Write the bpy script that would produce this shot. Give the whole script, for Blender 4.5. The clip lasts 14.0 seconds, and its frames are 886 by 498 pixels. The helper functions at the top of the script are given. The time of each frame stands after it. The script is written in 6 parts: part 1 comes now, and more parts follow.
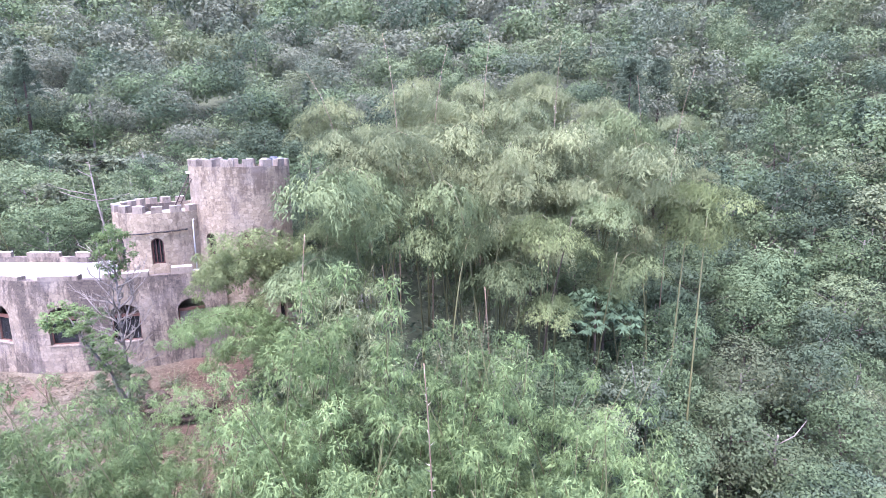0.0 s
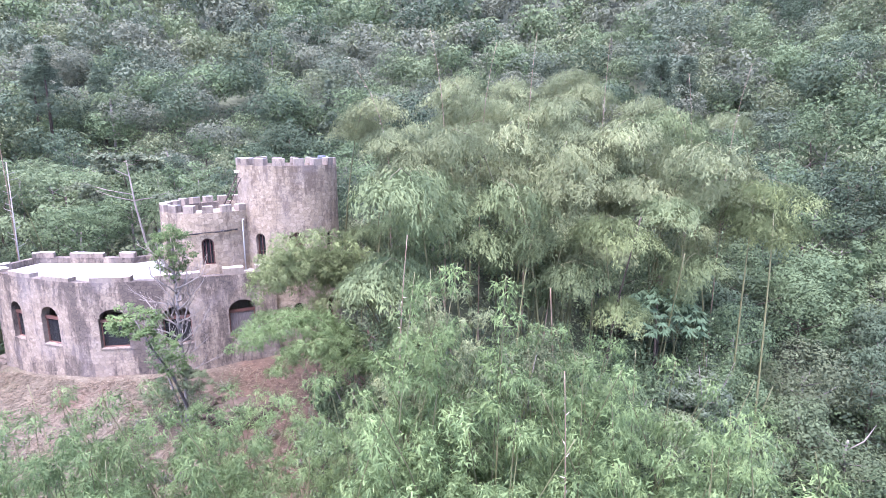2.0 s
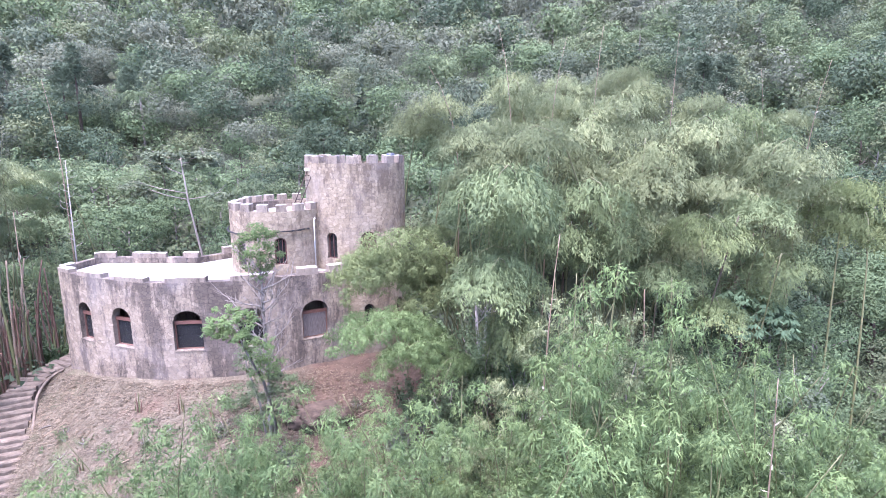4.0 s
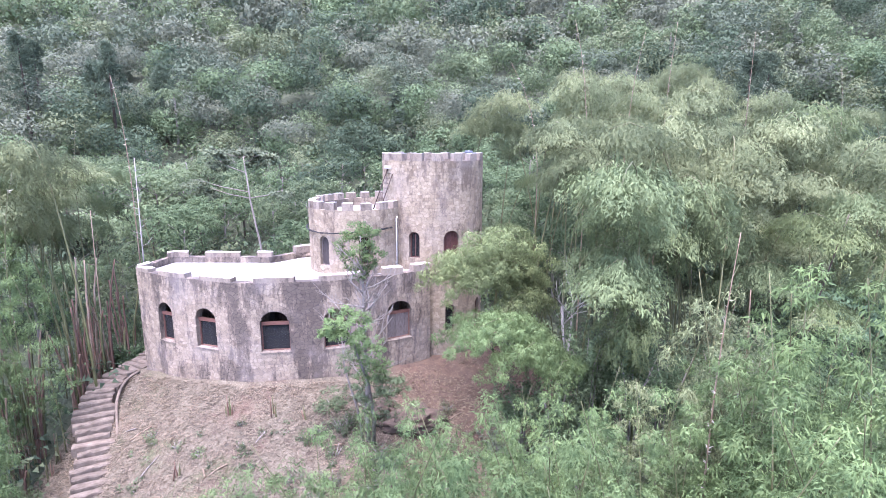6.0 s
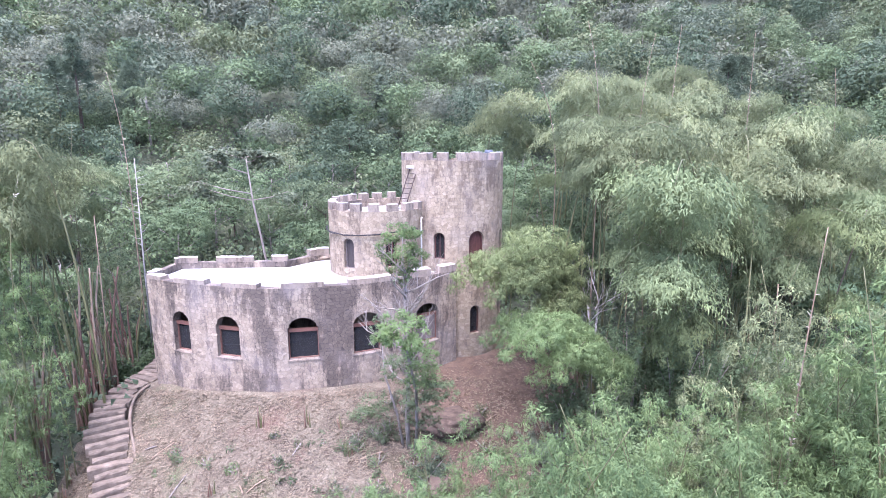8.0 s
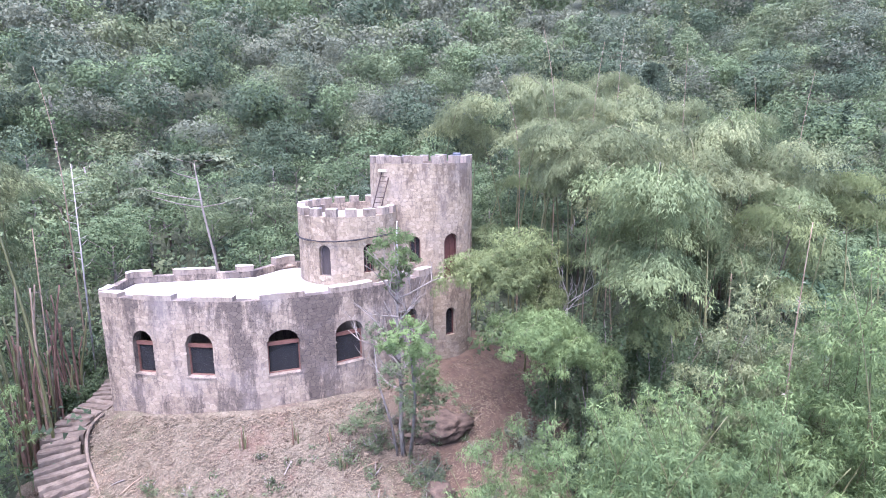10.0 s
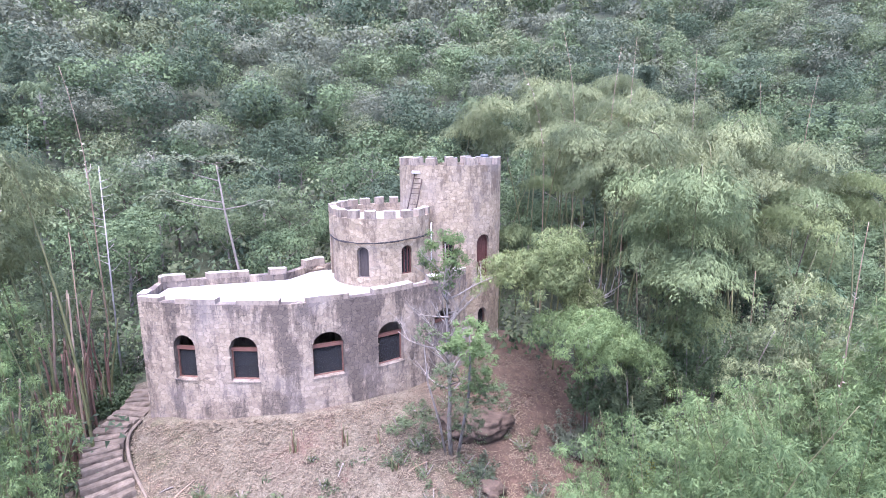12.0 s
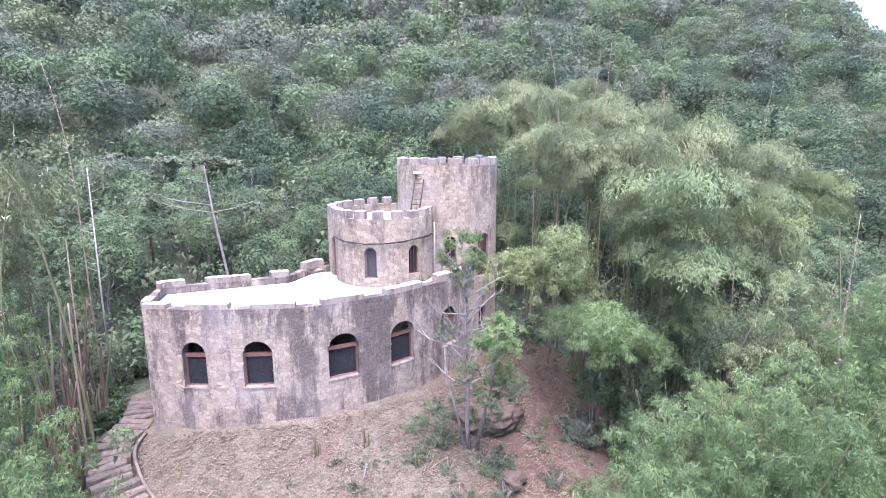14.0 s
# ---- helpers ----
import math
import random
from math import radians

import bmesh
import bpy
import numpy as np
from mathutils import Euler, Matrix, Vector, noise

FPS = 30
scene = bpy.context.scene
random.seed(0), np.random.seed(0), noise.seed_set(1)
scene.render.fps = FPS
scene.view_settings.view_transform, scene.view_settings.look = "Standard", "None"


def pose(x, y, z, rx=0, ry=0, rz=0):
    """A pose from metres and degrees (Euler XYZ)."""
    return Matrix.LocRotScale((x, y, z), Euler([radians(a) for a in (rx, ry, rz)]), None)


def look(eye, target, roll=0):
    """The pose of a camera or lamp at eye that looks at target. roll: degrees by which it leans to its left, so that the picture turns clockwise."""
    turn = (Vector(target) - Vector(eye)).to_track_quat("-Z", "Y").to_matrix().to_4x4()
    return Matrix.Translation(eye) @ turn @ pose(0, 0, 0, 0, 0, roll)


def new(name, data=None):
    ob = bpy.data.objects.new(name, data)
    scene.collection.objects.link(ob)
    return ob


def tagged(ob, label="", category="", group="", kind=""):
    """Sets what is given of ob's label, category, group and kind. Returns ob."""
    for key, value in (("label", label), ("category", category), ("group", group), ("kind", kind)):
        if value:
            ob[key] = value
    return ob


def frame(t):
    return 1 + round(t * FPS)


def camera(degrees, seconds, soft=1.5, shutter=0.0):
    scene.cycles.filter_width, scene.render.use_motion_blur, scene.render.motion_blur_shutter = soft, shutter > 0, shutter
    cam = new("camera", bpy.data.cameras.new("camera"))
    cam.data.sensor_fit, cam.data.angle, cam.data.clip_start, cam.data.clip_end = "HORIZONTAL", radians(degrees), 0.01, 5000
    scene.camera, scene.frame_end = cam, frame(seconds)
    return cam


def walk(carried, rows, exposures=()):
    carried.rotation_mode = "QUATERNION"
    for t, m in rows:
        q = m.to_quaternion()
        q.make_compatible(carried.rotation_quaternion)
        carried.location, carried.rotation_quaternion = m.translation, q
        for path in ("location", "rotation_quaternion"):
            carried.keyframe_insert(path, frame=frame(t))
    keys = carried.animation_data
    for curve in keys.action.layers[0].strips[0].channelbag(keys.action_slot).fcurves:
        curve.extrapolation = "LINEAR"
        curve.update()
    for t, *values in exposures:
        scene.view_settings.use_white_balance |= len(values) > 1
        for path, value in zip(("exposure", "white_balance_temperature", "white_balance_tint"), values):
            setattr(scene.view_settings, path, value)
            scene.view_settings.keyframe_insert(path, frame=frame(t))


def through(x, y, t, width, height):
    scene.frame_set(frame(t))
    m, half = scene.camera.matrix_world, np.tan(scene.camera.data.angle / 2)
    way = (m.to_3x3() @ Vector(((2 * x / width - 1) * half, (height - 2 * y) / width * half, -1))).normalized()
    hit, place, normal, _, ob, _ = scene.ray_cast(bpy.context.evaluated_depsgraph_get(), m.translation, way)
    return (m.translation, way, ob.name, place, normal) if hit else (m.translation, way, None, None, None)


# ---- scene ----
cam = camera(80.5, 14.0, 0.62)
METRES, EYE, TILT, LEAN, TURN = 22.0, 10.5, -11.0, 0.0, 0.0
ROWS = [
    (0.0, 0.0, 0.0, 0.0, 0.0, 0.0, -0.0),
    (0.5, -0.0248, 0.0052, 0.0009, -0.02, -0.02, -0.02),
    (1.0, -0.0538, 0.0109, 0.0014, -0.02, -0.03, -0.06),
    (1.5, -0.0868, 0.0171, 0.0017, -0.01, -0.01, -0.03),
    (2.0, -0.1239, 0.0237, 0.0017, -0.01, -0.01, -0.04),
    (2.5, -0.162, 0.0316, 0.0016, 0.0, 0.03, -0.01),
    (3.0, -0.2021, 0.0385, 0.0015, 0.03, 0.02, -0.02),
    (5.5, -0.4318, 0.0706, -0.0003, 0.04, -0.02, -0.08),
    (6.0, -0.4754, 0.0749, -0.0003, 0.05, -0.02, -0.09),
    (6.5, -0.5162, 0.079, 0.0002, 0.04, -0.02, -0.1),
    (7.0, -0.5532, 0.0845, 0.0006, -0.05, -0.01, -0.08),
    (7.5, -0.5877, 0.0903, 0.0003, -1.57, 0.04, 0.24),
    (8.0, -0.6185, 0.0964, 0.001, -4.45, 0.02, 0.92),
    (8.5, -0.6499, 0.1019, 0.0024, -7.85, -0.01, 1.66),
    (11.0, -0.8034, 0.1273, 0.0155, -14.77, -0.28, 3.09),
    (11.5, -0.8344, 0.1328, 0.0174, -15.28, -0.3, 3.17),
    (12.0, -0.8649, 0.1387, 0.0189, -16.23, -0.35, 3.35),
    (12.5, -0.8958, 0.1445, 0.0202, -17.59, -0.41, 3.61),
    (13.0, -0.9268, 0.1506, 0.0217, -18.73, -0.47, 3.83),
    (13.5, -0.9563, 0.1562, 0.0232, -20.25, -0.57, 4.14),
    (14.0, -0.9854, 0.1626, 0.0245, -22.13, -0.7, 4.53),
]
walk(cam, [(t, pose(0, 0, EYE, TILT, LEAN, TURN) @ pose(METRES * x, METRES * y, METRES * z, 90 + pitch, roll, yaw)) for t, x, y, z, yaw, pitch, roll in ROWS], exposures=[(0.0, 3.04, 5880, 32), (3.0, 3.02, 5880, 31), (7.0, 2.95, 5880, 29), (14.0, 2.91, 5880, 29)])
SKY, SUN = 0.15, 2.2
MERLONS = [(0.002, 0.063), (0.116, 0.225), (0.282, 0.391), (0.46, 0.573), (0.643, 0.77), (0.837, 0.90), (0.94, 0.998)]
REAR_MERLONS = [(0.5, 1.7, 4.95), (2.95, 3.75, 4.88), (4.65, 6.45, 4.86), (7.35, 8.6, 4.86), (10.1, 10.8, 4.70)]
SHOOTS = [(-3.9, 13.4, 8.4, 0.3, 20, True), (-0.2, 10.0, 6.3, 0.2, 200, True), (-27.6, 30.5, 14.2, 0.7, 160, True), (-29.0, 28.0, 11.5, 0.4, 60, False), (-2.6, 31.0, 17.2, 0.9, 160, True), (-0.6, 30.6, 16.6, 1.0, 30, True), (12.5, 29.0, 15.2, 1.1, 20, True), (11.8, 31.5, 14.8, 0.6, 180, True), (-5.6, 29.0, 15.0, 1.6, 190, True), (2.4, 33.0, 17.4, 0.5, 30, True), (6.6, 32.0, 17.0, 0.8, 60, True), (-28.0, 22.0, 9.5, 0.7, 30, False)]

# ---- world and light: bright overcast sky ----
world = bpy.data.worlds.new("world")
scene.world = world
world.use_nodes = True
wn = world.node_tree
sky = wn.nodes.new("ShaderNodeTexSky")
sky.sky_type, sky.sun_disc = "NISHITA", False
sky.sun_elevation, sky.sun_rotation = radians(72), radians(207)
sky.air_density, sky.dust_density, sky.ozone_density = 1.0, 2.0, 1.5
wn.nodes["Background"].inputs["Strength"].default_value = SKY
wn.links.new(sky.outputs[0], wn.nodes["Background"].inputs["Color"])
sun_data = bpy.data.lights.new("sun", "SUN")
sun_data.energy, sun_data.angle, sun_data.color = SUN, radians(50), (1.0, 0.97, 0.95)
sun = new("sun", sun_data)
sun.matrix_world = look((-28, 4, 80), (-16, 26, 0))


# ---- materials ----
def nodes_of(name, rough=0.9, metal=0.0):
    m = bpy.data.materials.new(name)
    m.use_nodes = True
    t = m.node_tree
    b = t.nodes["Principled BSDF"]
    b.inputs["Roughness"].default_value, b.inputs["Metallic"].default_value = rough, metal
    b.inputs["Specular IOR Level"].default_value = 0.25
    return m, t, b


def node(t, kind, **sets):
    n = t.nodes.new(kind)
    for k, v in sets.items():
        n.inputs[k].default_value = v
    return n


def ramp(t, src, a, b, lo=0.3, hi=0.7):
    r = t.nodes.new("ShaderNodeValToRGB")
    r.color_ramp.elements[0].position, r.color_ramp.elements[1].position = lo, hi
    r.color_ramp.elements[0].color, r.color_ramp.elements[1].color = (*a, 1), (*b, 1)
    t.links.new(src, r.inputs[0])
    return r.outputs[0]


def mix(t, fac, a, b, how="MIX"):
    m = t.nodes.new("ShaderNodeMix")
    m.data_type, m.blend_type = "RGBA", how
    for s, v in ((m.inputs[0], fac), (m.inputs[6], a), (m.inputs[7], b)):
        if isinstance(v, (int, float)):
            s.default_value = v
        elif isinstance(v, tuple):
            s.default_value = (*v, 1)
        else:
            t.links.new(v, s)
    return m.outputs[2]


def noise_tex(t, scale, detail=4.0, stretch=None, rough=0.6):
    g = t.nodes.new("ShaderNodeNewGeometry")
    src = g.outputs["Position"]
    if stretch:
        mp = t.nodes.new("ShaderNodeMapping")
        mp.inputs["Scale"].default_value = stretch
        t.links.new(src, mp.inputs[0])
        src = mp.outputs[0]
    n = node(t, "ShaderNodeTexNoise", Scale=scale, Detail=detail, Roughness=rough)
    t.links.new(src, n.inputs["Vector"])
    return n.outputs["Fac"]


def bump(t, b, src, strength, dist):
    n = node(t, "ShaderNodeBump", Strength=strength, Distance=dist)
    t.links.new(src, n.inputs["Height"])
    t.links.new(n.outputs[0], b.inputs["Normal"])


def leaf_material(name, a, b, c, through=0.35, rough=0.55, crisp=0.07):
    """Leaves: two tones by leaf, a third in patches, some light passing through."""
    m, t, shader = nodes_of(name, rough)
    shader.inputs["Specular IOR Level"].default_value = 0.02
    g = t.nodes.new("ShaderNodeNewGeometry")
    a, b = tuple(p + (q - p) * 0.3 for p, q in zip(a, b)), tuple(q - (q - p) * 0.3 for p, q in zip(a, b))
    col = mix(t, g.outputs["Random Per Island"], a, b)
    lo, hi = 1 - crisp, 1 + crisp
    col = mix(t, 1.0, col, ramp(t, g.outputs["Random Per Island"], (lo, lo, lo), (hi, hi, hi), 0.0, 1.0), "MULTIPLY")
    o = t.nodes.new("ShaderNodeObjectInfo")
    n = noise_tex(t, 0.45, 3)
    col = mix(t, ramp(t, n, (0, 0, 0), (1, 1, 1), 0.48, 0.72), col, c)
    fleck = noise_tex(t, 5.0, 5, None, 0.75)
    col = mix(t, 1.0, col, ramp(t, fleck, (0.82, 0.83, 0.82), (1.15, 1.14, 1.12), 0.36, 0.64), "MULTIPLY")
    broad = noise_tex(t, 0.17, 2)
    col = mix(t, 1.0, col, ramp(t, broad, (0.80, 0.82, 0.82), (1.2, 1.18, 1.14), 0.36, 0.64), "MULTIPLY")
    h = node(t, "ShaderNodeHueSaturation")
    mr = node(t, "ShaderNodeMapRange")
    t.links.new(o.outputs["Random"], mr.inputs["Value"])
    mr.inputs["To Min"].default_value, mr.inputs["To Max"].default_value = 0.80, 1.18
    t.links.new(mr.outputs[0], h.inputs["Value"])
    t.links.new(col, h.inputs["Color"])
    t.links.new(h.outputs[0], shader.inputs["Base Color"])
    tr = t.nodes.new("ShaderNodeBsdfTranslucent")
    t.links.new(h.outputs[0], tr.inputs["Color"])
    ms = t.nodes.new("ShaderNodeMixShader")
    ms.inputs[0].default_value = through
    t.links.new(shader.outputs[0], ms.inputs[1])
    t.links.new(tr.outputs[0], ms.inputs[2])
    t.links.new(ms.outputs[0], t.nodes["Material Output"].inputs["Surface"])
    return m


def plus(t, a, b, k):
    m = t.nodes.new("ShaderNodeMath")
    m.operation = "MULTIPLY_ADD"
    t.links.new(b, m.inputs[0])
    m.inputs[1].default_value = k
    t.links.new(a, m.inputs[2])
    return m.outputs[0]


RUNS = [(-24.0, 0), (-23.6, 0.6), (-23.1, 0), (-20.3, 0), (-19.5, 0.75), (-18.7, 0.05), (-17.3, 0.1), (-16.8, 1), (-16.0, 1), (-15.5, 0.1), (-14.4, 0.1), (-13.6, 0.4), (-12.6, 0.2)]


HEAD_RUNS = [(-13.4, 0.4), (-12.9, 0.0), (-11.6, 0.1), (-11.3, 0.6), (-11.0, 0.1), (-10.5, 0.3), (-10.1, 1), (-9.7, 0.3), (-9.4, 0.9), (-9.0, 0.6)]


def stone_material(name, a, b, stain, per="island", streak=0.55, bands=(), head=()):
    m, t, p = nodes_of(name, 0.92)
    if per == "object":
        r = t.nodes.new("ShaderNodeObjectInfo").outputs["Random"]
    else:
        r = t.nodes.new("ShaderNodeNewGeometry").outputs["Random Per Island"]
    col = mix(t, r, a, b)
    grain = noise_tex(t, 9.0, 6)
    col = mix(t, ramp(t, grain, (0.62, 0.6, 0.6), (1.15, 1.15, 1.15), 0.3, 0.7), col, col, "MIX")
    col = mix(t, 0.55, col, ramp(t, grain, (0.45, 0.43, 0.42), (1, 1, 1), 0.28, 0.66), "MULTIPLY")
    runs = noise_tex(t, 1.9, 10, (1.0, 1.0, 0.26), 0.80)
    xyz = t.nodes.new("ShaderNodeSeparateXYZ")
    t.links.new(t.nodes.new("ShaderNodeNewGeometry").outputs["Position"], xyz.inputs[0])
    if bands:
        # where rain runs down the wall
        at = node(t, "ShaderNodeMapRange", **{"From Min": -26.0, "From Max": -10.0})
        t.links.new(xyz.outputs[0], at.inputs["Value"])
        wet = t.nodes.new("ShaderNodeValToRGB")
        for x, k in bands:
            e = wet.color_ramp.elements.new((x + 26.0) / 16.0)
            e.color = (k, k, k, 1)
        wet.color_ramp.elements[0].color = wet.color_ramp.elements[-1].color = (0, 0, 0, 1)
        t.links.new(at.outputs[0], wet.inputs[0])
        runs = plus(t, runs, wet.outputs[0], 0.17)
    if bands:
        # damp just below the battlement
        up = node(t, "ShaderNodeMapRange", **{"From Min": 3.0, "From Max": 7.0})
        t.links.new(xyz.outputs[2], up.inputs["Value"])
        rim = t.nodes.new("ShaderNodeValToRGB")
        for z, k in ((3.2, 0), (4.3, 1), (4.9, 1), (5.3, 0)):
            rim.color_ramp.elements.new((z - 3.0) / 4.0).color = (k, k, k, 1)
        rim.color_ramp.elements[0].color = rim.color_ramp.elements[-1].color = (0, 0, 0, 1)
        t.links.new(up.outputs[0], rim.inputs[0])
        runs = plus(t, runs, rim.outputs[0], 0.075)
    if head:
        # rain streaks below the tower's battlement
        across = node(t, "ShaderNodeMapRange", **{"From Min": -14.0, "From Max": -8.0})
        t.links.new(xyz.outputs[0], across.inputs["Value"])
        down = node(t, "ShaderNodeMapRange", **{"From Min": 7.2, "From Max": 9.6})
        t.links.new(xyz.outputs[2], down.inputs["Value"])
        wet = t.nodes.new("ShaderNodeValToRGB")
        for x, k in head:
            wet.color_ramp.elements.new((x + 14.0) / 6.0).color = (k, k, k, 1)
        wet.color_ramp.elements[0].color = wet.color_ramp.elements[-1].color = (0, 0, 0, 1)
        t.links.new(across.outputs[0], wet.inputs[0])
        both = t.nodes.new("ShaderNodeMath")
        both.operation = "MULTIPLY"
        t.links.new(wet.outputs[0], both.inputs[0])
        t.links.new(down.outputs[0], both.inputs[1])
        runs = plus(t, runs, both.outputs[0], 0.16)
    col = mix(t, ramp(t, runs, (0, 0, 0), (streak, streak, streak), 0.50, 0.62), col, stain)
    blot = noise_tex(t, 0.55, 5)
    col = mix(t, ramp(t, blot, (0, 0, 0), (0.4, 0.4, 0.4), 0.5, 0.72), col, (0.225, 0.198, 0.189))
    t.links.new(col, p.inputs["Base Color"])
    bump(t, p, noise_tex(t, 22.0, 6), 0.6, 0.02)
    return m


def plain_material(name, a, b, scale=6.0, rough=0.85, stretch=None, relief=0.3, metal=0.0, per_object=False):
    m, t, p = nodes_of(name, rough, metal)
    n = noise_tex(t, scale, 5, stretch)
    col = ramp(t, n, a, b, 0.3, 0.7)
    if per_object:
        o = t.nodes.new("ShaderNodeObjectInfo")
        col = mix(t, 0.45, col, ramp(t, o.outputs["Random"], (0.45, 0.45, 0.45), (1.2, 1.2, 1.2), 0, 1), "MULTIPLY")
    t.links.new(col, p.inputs["Base Color"])
    bump(t, p, noise_tex(t, scale * 4, 4, stretch), relief, 0.01)
    return m


STONE_WALL = stone_material("wall stone", (0.198, 0.156, 0.120), (0.290, 0.238, 0.183), (0.040, 0.032, 0.031), "island", 0.74, RUNS)
STONE_PIECE = stone_material("wall stone piece", (0.198, 0.156, 0.120), (0.290, 0.238, 0.183), (0.040, 0.032, 0.031), "object", 0.74, RUNS)
STONE_TOWER = stone_material("tower stone", (0.208, 0.164, 0.116), (0.302, 0.247, 0.182), (0.060, 0.044, 0.037), "island", 0.66, (), HEAD_RUNS)
MORTAR = stone_material("mortar", (0.172, 0.139, 0.112), (0.200, 0.163, 0.133), (0.030, 0.025, 0.024), "object", 0.85, RUNS)
MORTAR_TOWER = stone_material("tower mortar", (0.172, 0.136, 0.102), (0.202, 0.162, 0.122), (0.048, 0.036, 0.031), "object", 0.66, (), HEAD_RUNS)
MERLON = stone_material("merlon stone", (0.178, 0.144, 0.116), (0.248, 0.205, 0.168), (0.050, 0.040, 0.036), "object", 0.8)
# skylight painted pale on the merlon tops; also the landing's concrete
PALE_TOP = plain_material("weathered concrete and skylit merlon tops", (0.20, 0.183, 0.172), (0.42, 0.40, 0.388), 3.0, 0.9)
SLAB = plain_material("pale concrete", (0.167, 0.162, 0.158), (0.234, 0.230, 0.225), 1.2, 0.85)
RED_WOOD = plain_material("red painted wood", (0.086, 0.038, 0.029), (0.149, 0.074, 0.059), 4.0, 0.6, (1, 1, 6))
DARK_RED = plain_material("dark red wood", (0.045, 0.018, 0.016), (0.086, 0.036, 0.029), 5.0, 0.65, (6, 6, 1))
GREY_WOOD = plain_material("weathered grey wood", (0.072, 0.059, 0.054), (0.153, 0.131, 0.126), 6.0, 0.85, (6, 6, 0.8))
CURTAIN = plain_material("faded curtain", (0.034, 0.028, 0.028), (0.056, 0.047, 0.047), 5.0, 0.9, (7, 7, 0.6))
IRON = plain_material("rusty iron", (0.016, 0.010, 0.009), (0.041, 0.023, 0.018), 9.0, 0.6)
CABLE = plain_material("black cable", (0.009, 0.009, 0.011), (0.023, 0.020, 0.023), 20.0, 0.6)
PVC = plain_material("white pipe", (0.315, 0.310, 0.306), (0.383, 0.378, 0.378), 3.0, 0.5)
TANK = plain_material("grey tank", (0.045, 0.053, 0.072), (0.075, 0.084, 0.108), 3.0, 0.5)
INSIDE = plain_material("dim plaster", (0.023, 0.020, 0.020), (0.045, 0.041, 0.041), 1.5, 0.95)
ROCK = plain_material("brown rock", (0.025, 0.018, 0.013), (0.090, 0.065, 0.050), 3.5, 0.9, None, 0.9)
STEP = plain_material("earthy stone step", (0.068, 0.052, 0.041), (0.140, 0.115, 0.092), 4.0, 0.95, None, 0.7, 0.0, True)
BARK = plain_material("pale bark", (0.090, 0.077, 0.068), (0.203, 0.184, 0.171), 5.0, 0.9, (3, 3, 0.8))
PALE_BARK = plain_material("bleached dead wood", (0.180, 0.164, 0.158), (0.288, 0.270, 0.261), 4.0, 0.85, (3, 3, 0.8))
DARK_BARK = plain_material("brown bark", (0.027, 0.020, 0.016), (0.068, 0.052, 0.041), 5.0, 0.9, (3, 3, 0.8))
CULM = plain_material("green bamboo culm", (0.059, 0.068, 0.027), (0.122, 0.117, 0.059), 2.0, 0.5, (4, 4, 1), 0.1, 0.0, True)
TAN_CULM = plain_material("dry bamboo culm", (0.135, 0.090, 0.059), (0.234, 0.180, 0.135), 2.0, 0.6, (4, 4, 1), 0.1, 0.0, True)
DRY_CULM = plain_material("reddish brown dead culm", (0.078, 0.043, 0.032), (0.165, 0.100, 0.075), 2.0, 0.7, (4, 4, 1), 0.1, 0.0, True)
TWIG = plain_material("pale grey twigs", (0.131, 0.110, 0.095), (0.225, 0.198, 0.178), 5.0, 0.9, (3, 3, 0.8))
SHEATH = plain_material("papery sheath", (0.225, 0.198, 0.153), (0.338, 0.315, 0.270), 6.0, 0.8)
STRAW = leaf_material("dry bamboo litter", (0.230, 0.200, 0.158), (0.094, 0.070, 0.053), (0.148, 0.114, 0.086), 0.1, 0.9, 0.3)
DEAD_FROND = leaf_material("dry brown fronds", (0.135, 0.090, 0.072), (0.189, 0.140, 0.117), (0.158, 0.108, 0.090), 0.2, 0.9)

mG, tG, pG = nodes_of("earth and litter", 0.97)
cg = ramp(tG, noise_tex(tG, 1.6, 8, None, 0.75), (0.061, 0.044, 0.032), (0.137, 0.121, 0.090), 0.34, 0.62)
cg = mix(tG, ramp(tG, noise_tex(tG, 0.35, 5), (0, 0, 0), (0.602, 0.602, 0.602), 0.56, 0.68), cg, (0.093, 0.050, 0.039))
cg = mix(tG, ramp(tG, noise_tex(tG, 0.6, 6), (0, 0, 0), (0.602, 0.602, 0.602), 0.56, 0.70), cg, (0.050, 0.062, 0.023))
straw = ramp(tG, noise_tex(tG, 16.0, 8, (1.0, 1.6, 1.0), 0.8), (0.35, 0.32, 0.30), (1.0, 1.0, 1.0), 0.36, 0.58)
cg = mix(tG, 0.75, cg, straw, "MULTIPLY")
cg = mix(tG, ramp(tG, noise_tex(tG, 11.0, 7, (1.8, 1.0, 1.0), 0.8), (0, 0, 0), (0.75, 0.75, 0.75), 0.54, 0.64), cg, (0.207, 0.187, 0.146))
sx = tG.nodes.new("ShaderNodeSeparateXYZ")
tG.links.new(tG.nodes.new("ShaderNodeNewGeometry").outputs["Position"], sx.inputs[0])
red = node(tG, "ShaderNodeMapRange", **{"From Min": -15.0, "From Max": -12.0, "To Max": 0.8})
tG.links.new(sx.outputs[0], red.inputs["Value"])
cg = mix(tG, red.outputs[0], cg, ramp(tG, noise_tex(tG, 2.6, 8, None, 0.75), (0.040, 0.024, 0.017), (0.116, 0.075, 0.054), 0.34, 0.66))
cg = mix(tG, 0.5, cg, straw, "MULTIPLY")
tG.links.new(cg, pG.inputs["Base Color"])
bump(tG, pG, noise_tex(tG, 14, 6), 0.8, 0.05)
EARTH = mG
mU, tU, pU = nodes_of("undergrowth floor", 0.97)
